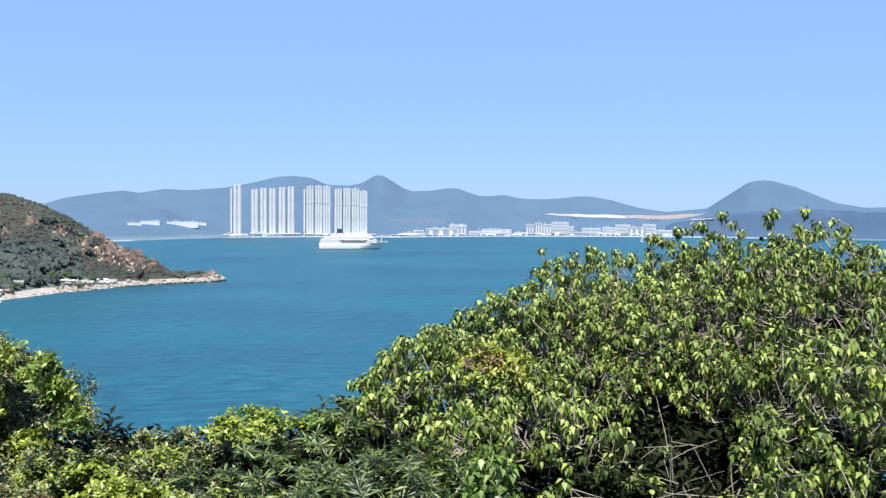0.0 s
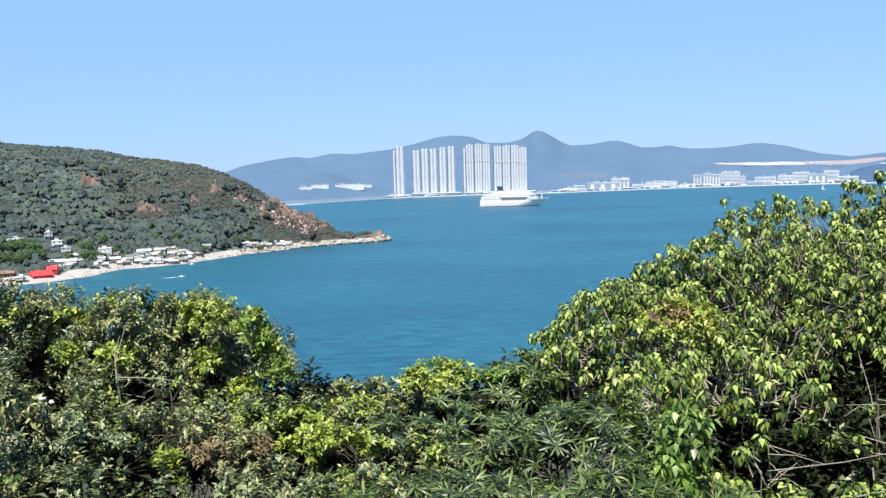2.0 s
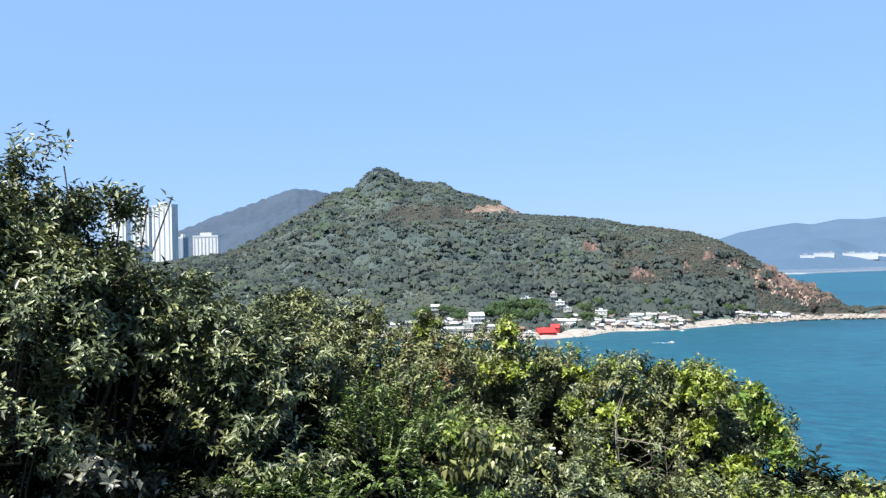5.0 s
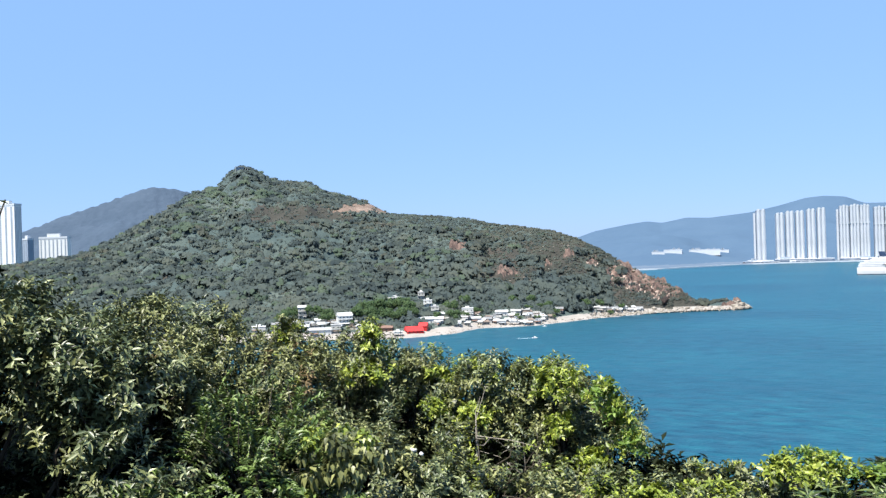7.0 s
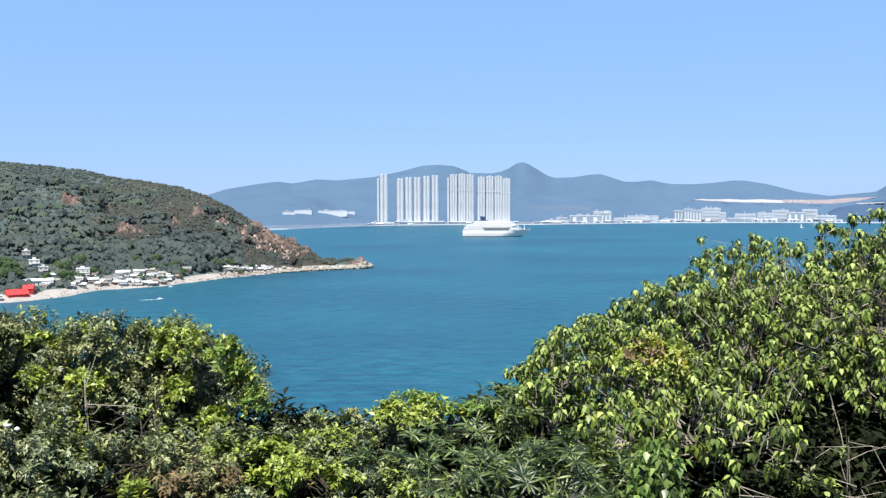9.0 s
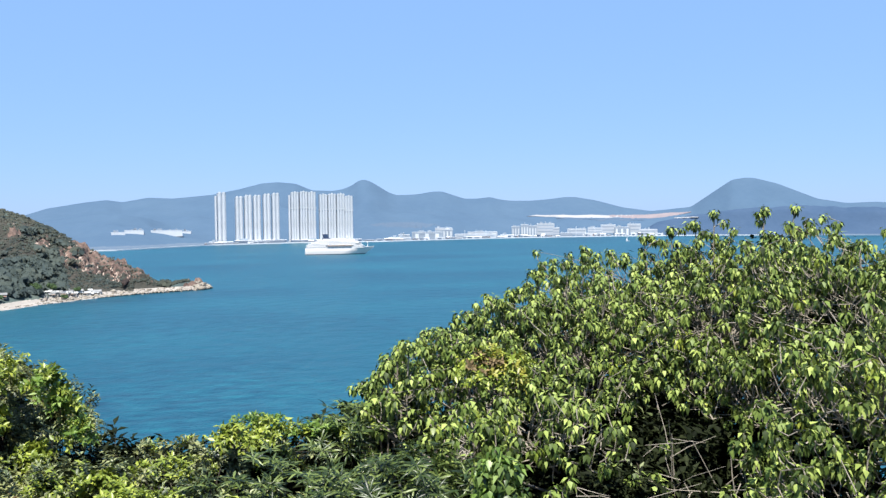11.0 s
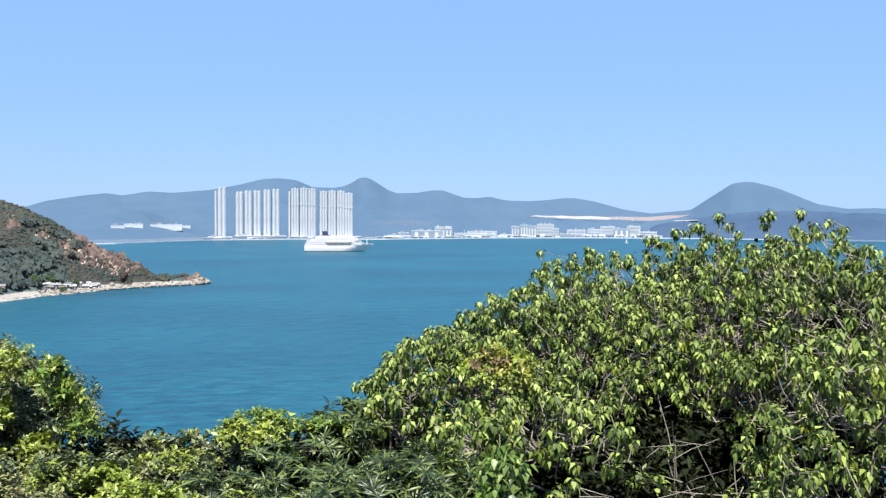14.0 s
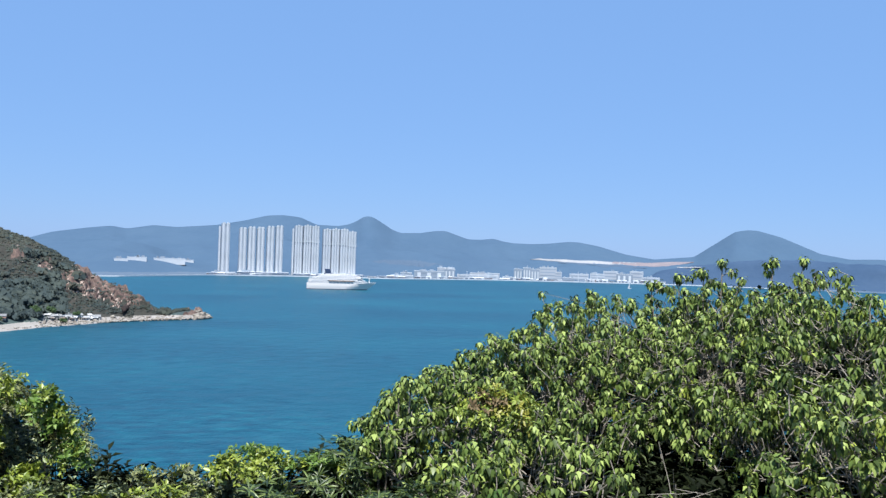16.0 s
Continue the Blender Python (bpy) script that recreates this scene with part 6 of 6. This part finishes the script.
for i in range(16):
    q = random.Random(700 + i)
    house(q.uniform(-15.0, -11.2), q.uniform(-4.68, -4.45), q.uniform(3.5, 7), q.uniform(2.0, 3.2), q.choice(("flat", "lean", "gable")),
          "small pale hut among shore rocks", 1, None, q.uniform(-25, 25), wall=q.choice((M_WALL, M_CREAM, M_WEATHERED)))
build_woodland()


def hilltop_shelter():
    """A flat-roofed lookout on the summit."""
    r, z = on_head(-39.05, 5.95)
    ob = thing("lookout_shelter", facing(-39.05, r, z - 1, 10), "low flat-roofed lookout shelter on the bare summit", "shelter")
    part("roof", Solid().box(-11, 11, -3, 3, 4.6, 5.2).mesh("roof", M_CONCRETE), ob)
    part("wall", Solid().box(-8, 4, -1.8, 2.2, -3, 4.6).mesh("wall", M_GREY_FAR), ob)
    for x in (-10.4, 6.5, 10.4):
        part("post", Solid().box(x - 0.3, x + 0.3, -2.6, -2.0, -3, 4.6).mesh("post", M_CONCRETE), ob)


def utility_pole(az, el, h):
    r, z = on_head(az, el)
    ob = thing("utility_pole", facing(az, r, z - 0.5), "thin dark pole with a crossarm on the skyline", "pole", "poles on the ridge")
    part("shaft", Solid().tube([(0, 0, -2), (0, 0, h)], [0.35, 0.22], 6).mesh("shaft", M_DARK), ob)
    part("crossarm", Solid().box(-1.3, 1.3, -0.15, 0.15, h - 1.6, h - 1.2).mesh("crossarm", M_DARK), ob)


def village_tree(az, el, size, seed):
    """A round garden tree: trunk and a crown of many small leaf masses."""
    rng = np.random.RandomState(seed)
    r, z = on_head(az, el)
    ob = thing("tree", facing(az, r, z - 0.3), "round green tree among the village houses", "tree", "trees of the village")
    part("trunk", Solid().tube([(0, 0, -0.5), (0.2, 0.1, size * 0.5), (0, 0, size * 0.9)], [0.35, 0.28, 0.15], 6).mesh("trunk", M_BARK), ob)
    lobes = np.stack([rng.normal(0, 0.45, 7), rng.normal(0, 0.45, 7), rng.uniform(0.7, 1.3, 7)], -1) * size
    d = rng.normal(0, 1, (7, 110, 3))
    d[..., 2] = np.abs(d[..., 2]) - 0.35
    d = unit(d)
    c = lobes[:, None] + d * size * rng.uniform(0.42, 0.62, (7, 110, 1))
    w = unit(d + rng.normal(0, 0.35, d.shape))
    q = unit(np.cross(w, rng.normal(0, 1, d.shape)))
    t = np.cross(w, q)
    k = size * rng.uniform(0.07, 0.16, (7, 110, 1))
    v = np.stack([c + q * k, c + t * k * 0.8, c - q * k, c - t * k * 0.8 - w * k * 0.2], 2).reshape(-1, 3)
    part("crown", mesh("crown", v, np.arange(len(v)).reshape(-1, 4), M_LEAF_VILLAGE), ob, kind="stuff")


for i, (az, el, size) in enumerate(((-30.3, -5.0, 6.0), (-29.3, -4.9, 5.0), (-28.2, -5.0, 5.5), (-27.5, -4.9, 4.5), (-33.6, -5.1, 5.0), (-31.4, -4.8, 5.5), (-24.7, -5.1, 4.5), (-22.9, -4.9, 3.5),
                                    (-15.2, -4.55, 4.5), (-14.4, -4.5, 4.0), (-36.4, -4.9, 5.0), (-18.0, -4.6, 4.0), (-31.2, -4.9, 5.5), (-30.6, -4.6, 6.5), (-29.8, -4.55, 7.0), (-28.9, -4.5, 7.0), (-28.1, -4.45, 7.0), (-27.5, -4.6, 6.0), (-29.4, -5.15, 5.5),
                                    (-30.4, -5.3, 5.0), (-28.6, -5.2, 5.0), (-36.0, -4.7, 5.5), (-34.2, -4.7, 6.0), (-33.4, -4.9, 5.0), (-24.9, -4.6, 5.5), (-23.9, -4.2, 5.5), (-19.0, -4.2, 5.0), (-20.4, -4.3, 5.5))):
    village_tree(az, el + 0.25, size * 1.3, 500 + i)
yard = random.Random(431)
for i in range(34):
    village_tree(yard.uniform(-38, -12), yard.uniform(-5.1, -4.35), yard.uniform(2.4, 4.6), 560 + i)
hilltop_shelter()
utility_pole(-31.6, 3.6, 9)
utility_pole(-31.2, 3.5, 7)


# ---- cruise ship ----
def cruise_ship():
    ob = thing("cruise_ship", facing(4.25, 2085, 0, turn=5), "white cruise ship with stepped decks and a dark funnel", "ship")
    L, W = 174.0, 26.0
    xs = np.linspace(-L / 2, L / 2, 29)

    def half(x, z):
        """Half breadth at a station and height: full aft, flared and fine at the bow."""
        u = (x + L / 2) / L
        k = min(max(z, 0) / 18, 1)
        start, end = 0.50 + 0.20 * k, 0.88 + 0.12 * k
        bow = np.clip((u - start) / (end - start), 0, 1)
        stern = np.clip((0.05 - u) / 0.05, 0, 1)
        return W / 2 * (1 - bow ** 1.9) * (1 - 0.18 * stern) * (0.9 + 0.1 * min(z / 8, 1))

    def deck(x):
        u = (x + L / 2) / L
        return 16.5 + 4.5 * max(0, (u - 0.72) / 0.28) ** 1.5

    def loft(zs, mat, name, label=""):
        v, f = [], []
        for x in xs:
            rake = max(0, (x + L / 2) / L - 0.66) / 0.34
            ring = []
            for t in zs:
                z = t * deck(x) if t > 0.3 else t * 16.5
                ring.append((min(x, L * (0.38 + 0.12 * min(max(z, 0) / 18, 1))) + rake * (z - 8) * 0.2, -max(half(x, z), 0.05), z))
            for p in ring + [(a, -b, c) for a, b, c in ring[::-1]]:
                v.append(p)
        k = 2 * len(zs)
        for i in range(len(xs) - 1):
            f += [(i * k + j, (i + 1) * k + j, (i + 1) * k + (j + 1) % k, i * k + (j + 1) % k) for j in range(k)]
        f += [tuple(range(k - 1, -1, -1)), tuple(range((len(xs) - 1) * k, len(xs) * k))]
        return part(name, mesh(name, v, f, mat), ob, label)

    loft([-0.12, 0.1], M_BOOT, "boot_topping", "dark band at the waterline")
    loft([0.103, 0.3, 0.55, 0.8, 1.0], M_HULL, "hull")
    tiers = [(-84, 66, 13, 16.6, 20.5), (-83, 61, 13, 20.5, 24.2), (-80, 57, 12.6, 24.2, 28), (-72, 53, 12, 28, 31.5), (-60, 48, 11, 31.5, 35), (-56, 40, 9.5, 35, 38), (-42, 20, 7, 38, 40)]
    for i, (x0, x1, hw, z0, z1) in enumerate(tiers):
        o = [(x0, -hw * 0.9), (x0 + 4, -hw), (x1 - 9, -hw), (x1 - 2, -hw * 0.6), (x1, 0), (x1 - 2, hw * 0.6), (x1 - 9, hw), (x0 + 4, hw), (x0, hw * 0.9)]
        top = [(x0 + (0.5 if x < 0 else 0) + (x - x0) * 0.992, y) for x, y in o]
        dk = part("deck_house", Solid().prism(o, z0, z1, top).mesh("deck_house", M_HULL), ob)
        part("deck_edge", Solid().prism([(x * 1.008, y * 1.04) for x, y in o], z1 - 0.2, z1 + 0.35).mesh("deck_edge", M_WHITE), dk)
        n = int((x1 - x0 - 20) / 4)
        for j in range(n):
            x = x0 + 8 + j * 4
            part("cabin_window", Solid().box(x, x + 2.4, -hw - 0.12, -hw + 0.05, z0 + 1.3, z0 + 2.4).mesh("cabin_window", M_TOWER_SHADE), dk)
    for j in range(7):
        x = -28 + j * 9
        lb = part("lifeboat", Solid().prism([(x - 3.6, -15.6), (x + 3.0, -15.6), (x + 4.2, -14.6), (x + 3.0, -13.2), (x - 3.6, -13.2), (x - 4.2, -14.4)], 21.2, 23.6,
                                            [(x - 3, -15.2), (x + 2.4, -15.2), (x + 3.2, -14.5), (x + 2.4, -13.6), (x - 3, -13.6), (x - 3.4, -14.4)]).mesh("lifeboat", M_LIFEBOAT), ob)
        part("davit", Solid().box(x - 0.3, x + 0.3, -15.2, -12.9, 23.6, 25).mesh("davit", M_WHITE), lb)
    # Thin dark panel on the side paints the shade of the open boat deck.
    part("boat_deck_shade", Solid().box(-36, 34, -13.35, -13.05, 20.7, 23.9).mesh("boat_deck_shade", M_GLASS), ob, "dark panel standing for the shade inside the lifeboat deck")
    part("funnel", Solid().prism([(-38, -3.5), (-27, -3.5), (-25, 0), (-27, 3.5), (-38, 3.5), (-40, 0)], 40, 52, [(-41, -2.6), (-32, -2.6), (-30, 0), (-32, 2.6), (-41, 2.6), (-43, 0)]).mesh("funnel", M_FUNNEL), ob,
         "dark blue funnel")
    part("funnel_base", Solid().box(-44, -22, -6, 6, 38, 42).mesh("funnel_base", M_FUNNEL), ob)
    part("mast", Solid().tube([(22, 0, 37), (20, 0, 46), (19, 0, 50)], [1.2, 0.8, 0.4], 6).box(17, 23, -4, 4, 44, 44.6).mesh("mast", M_HULL), ob)
    part("bridge", Solid().prism([(40, -15), (49, -15), (53, -8), (54, 0), (53, 8), (49, 15), (40, 15)], 28.2, 31.8).mesh("bridge", M_HULL), ob)
    part("bridge_window", Solid().prism([(48, -15.05), (49.2, -15.05), (53.3, -8), (54.3, 0), (53.3, 8), (49.2, 15.05), (48, 15.05)], 29.6, 30.9).mesh("bridge_window", M_GLASS), ob)
    part("bow_mast", Solid().tube([(72, 0, 17), (72, 0, 29), (72, 0, 33)], [1.3, 0.8, 0.4], 6).box(70.5, 73.5, -2, 2, 28, 28.6).mesh("bow_mast", M_HULL), ob)


cruise_ship()


# ---- small craft ----
def motorboat(az, dist, length, turn, wake, label):
    ob = thing("motorboat", facing(az, dist, 0, turn), label, "boat", "small craft on the water")
    k = length / 2
    part("hull", Solid().prism([(-k, -k * 0.3), (k * 0.5, -k * 0.3), (k, 0), (k * 0.5, k * 0.3), (-k, k * 0.3)], -0.3, k * 0.22,
                               [(-k, -k * 0.36), (k * 0.55, -k * 0.36), (k * 1.15, 0), (k * 0.55, k * 0.36), (-k, k * 0.36)]).mesh("hull", M_HULL), ob)
    part("cabin", Solid().prism([(-k * 0.4, -k * 0.24), (k * 0.3, -k * 0.24), (k * 0.3, k * 0.24), (-k * 0.4, k * 0.24)], k * 0.22, k * 0.5,
                                [(-k * 0.35, -k * 0.2), (k * 0.1, -k * 0.2), (k * 0.1, k * 0.2), (-k * 0.35, k * 0.2)]).mesh("cabin", M_HULL), ob)
    if wake:
        n = 12
        v, f = [], []
        for i in range(n + 1):
            t = i / n
            for s in (-1, 1):
                v.append((-k - t * wake, s * (0.3 + 0.7 * math.sin(math.pi * min(t * 1.1, 1)) + 0.3 * math.sin(i * 2.1)), 0.06))
        f = [(2 * i, 2 * i + 1, 2 * i + 3, 2 * i + 2) for i in range(n)]
        part("wake", mesh("wake", v, f, M_FOAM), ob, "white foam trailing behind")


motorboat(-18.9, 762, 6, 6, 15, "small white motorboat drawing a foamy wake")
motorboat(-18.2, 872, 5, 0, 0, "small white boat drawn up near the beach")


def sailboat(az, dist):
    ob = thing("sailboat", facing(az, dist, 0, 20), "small white sailing boat far out on the water", "boat", "small craft on the water")
    part("hull", Solid().prism([(-6, -1.6), (3, -1.6), (7, 0), (3, 1.6), (-6, 1.6)], -0.5, 1.6).mesh("hull", M_HULL), ob)
    part("mast", Solid().tube([(0, 0, 1.6), (0, 0, 17)], [0.15, 0.1], 6).mesh("mast", M_HULL), ob)
    part("sail", Solid().add([(-0.3, -0.05, 3), (-5.5, -0.6, 3), (-0.2, -0.05, 16.5), (-0.3, 0.05, 3), (-5.5, -0.5, 3), (-0.2, 0.05, 16.5)],
                             [(0, 1, 2), (5, 4, 3), (0, 3, 4, 1), (1, 4, 5, 2), (2, 5, 3, 0)]).mesh("sail", M_HULL), ob)


sailboat(24.4, 3040)


# ---- loose growth on the near slope ----
def bare_branch(az, dist, el, spread, seed, label):
    rng = np.random.RandomState(seed)
    c = polar(az, dist, EYE_Z + dist * math.tan(radians(el)))
    gz = float(ground_z(c.x, c.y))
    ob = thing("bare_branch", Matrix.Translation((c.x, c.y, gz)), label, "branch", "bare twigs")
    top = Vector((0, 0, c.z - gz))
    part("stem", Solid().tube([(0, 0, -0.05), top * 0.5 + Vector((0.05, 0.02, 0)), top], [0.005, 0.004, 0.003], 5).mesh("stem", M_TWIG), ob)
    for _ in range(8):
        d = Vector(rng.normal(0, 1, 3)) * spread
        d.z = abs(d.z) * 0.6 - 0.05
        a = top * rng.uniform(0.75, 1.0)
        part("twig", Solid().tube([a, a + d * 0.5 + Vector(rng.normal(0, 0.03, 3)), a + d], [0.0035, 0.003, 0.0015], 4).mesh("twig", M_TWIG), ob)


bare_branch(-20.3, 6.2, -13.2, 0.2, 71, "bare pale twigs sticking out of a bush")
bare_branch(-19.3, 6.25, -12.6, 0.16, 72, "bare pale twigs sticking out of a bush")
bare_branch(-23.6, 5.7, -11.8, 0.26, 75, "bare pale twigs sticking out of a bush")
bare_branch(27.5, 6.4, -14.5, 0.3, 73, "pale leafless branches in a dark hollow of the tree")
bare_branch(21.0, 5.4, -18.2, 0.25, 74, "pale leafless branches in a dark hollow of the tree")


def grass_tuft(az, dist, seed):
    rng = np.random.RandomState(seed)
    p = polar(az, dist)
    gz = float(ground_z(p.x, p.y))
    ob = thing("grass_tuft", Matrix.Translation((p.x, p.y, gz)), "upright tuft of broad grey-green grass blades", "grass", "grass tufts")
    for i in range(9):
        a, h, lean = rng.uniform(0, 6.28), rng.uniform(0.55, 0.95), rng.uniform(0.04, 0.25)
        d, s = Vector((math.cos(a), math.sin(a), 0)), Vector((-math.sin(a), math.cos(a), 0)) * 0.02
        pts = [d * lean * t * t + Vector((0, 0, h * t)) for t in (0, 0.4, 0.75, 1.0)]
        v = [q for p2, w in zip(pts, (0.7, 1.0, 0.8, 0.05)) for q in (p2 - s * w, p2 + s * w + d * 0.004)]
        part("blade", mesh("blade", v, [(0, 1, 3, 2), (2, 3, 5, 4), (4, 5, 7, 6)], M_LEAF_GRASS), ob)


grass_tuft(-14.0, 4.5, 81)
grass_tuft(-12.9, 4.3, 82)
grass_tuft(-4.0, 4.2, 83)


def plastic_scrap(az, dist, el, size, seed):
    """A crumpled bit of white plastic caught among the leaves."""
    rng = np.random.RandomState(seed)
    p = polar(az, dist, EYE_Z + dist * math.tan(radians(el)))
    ob = new("plastic_scrap", mesh("plastic_scrap", ICO_V * (1 + 0.45 * rng.uniform(-1, 1, (len(ICO_V), 1))) * np.array([1.0, 0.5, 0.7]) * size, ICO_F, M_WHITE))
    ob.location = p
    tagged(ob, "crumpled scrap of white plastic caught in a bush", "litter", "litter in the bushes")


plastic_scrap(-28.17, 5.05, -13.5, 0.022, 91)
plastic_scrap(-27.62, 5.05, -13.77, 0.016, 92)
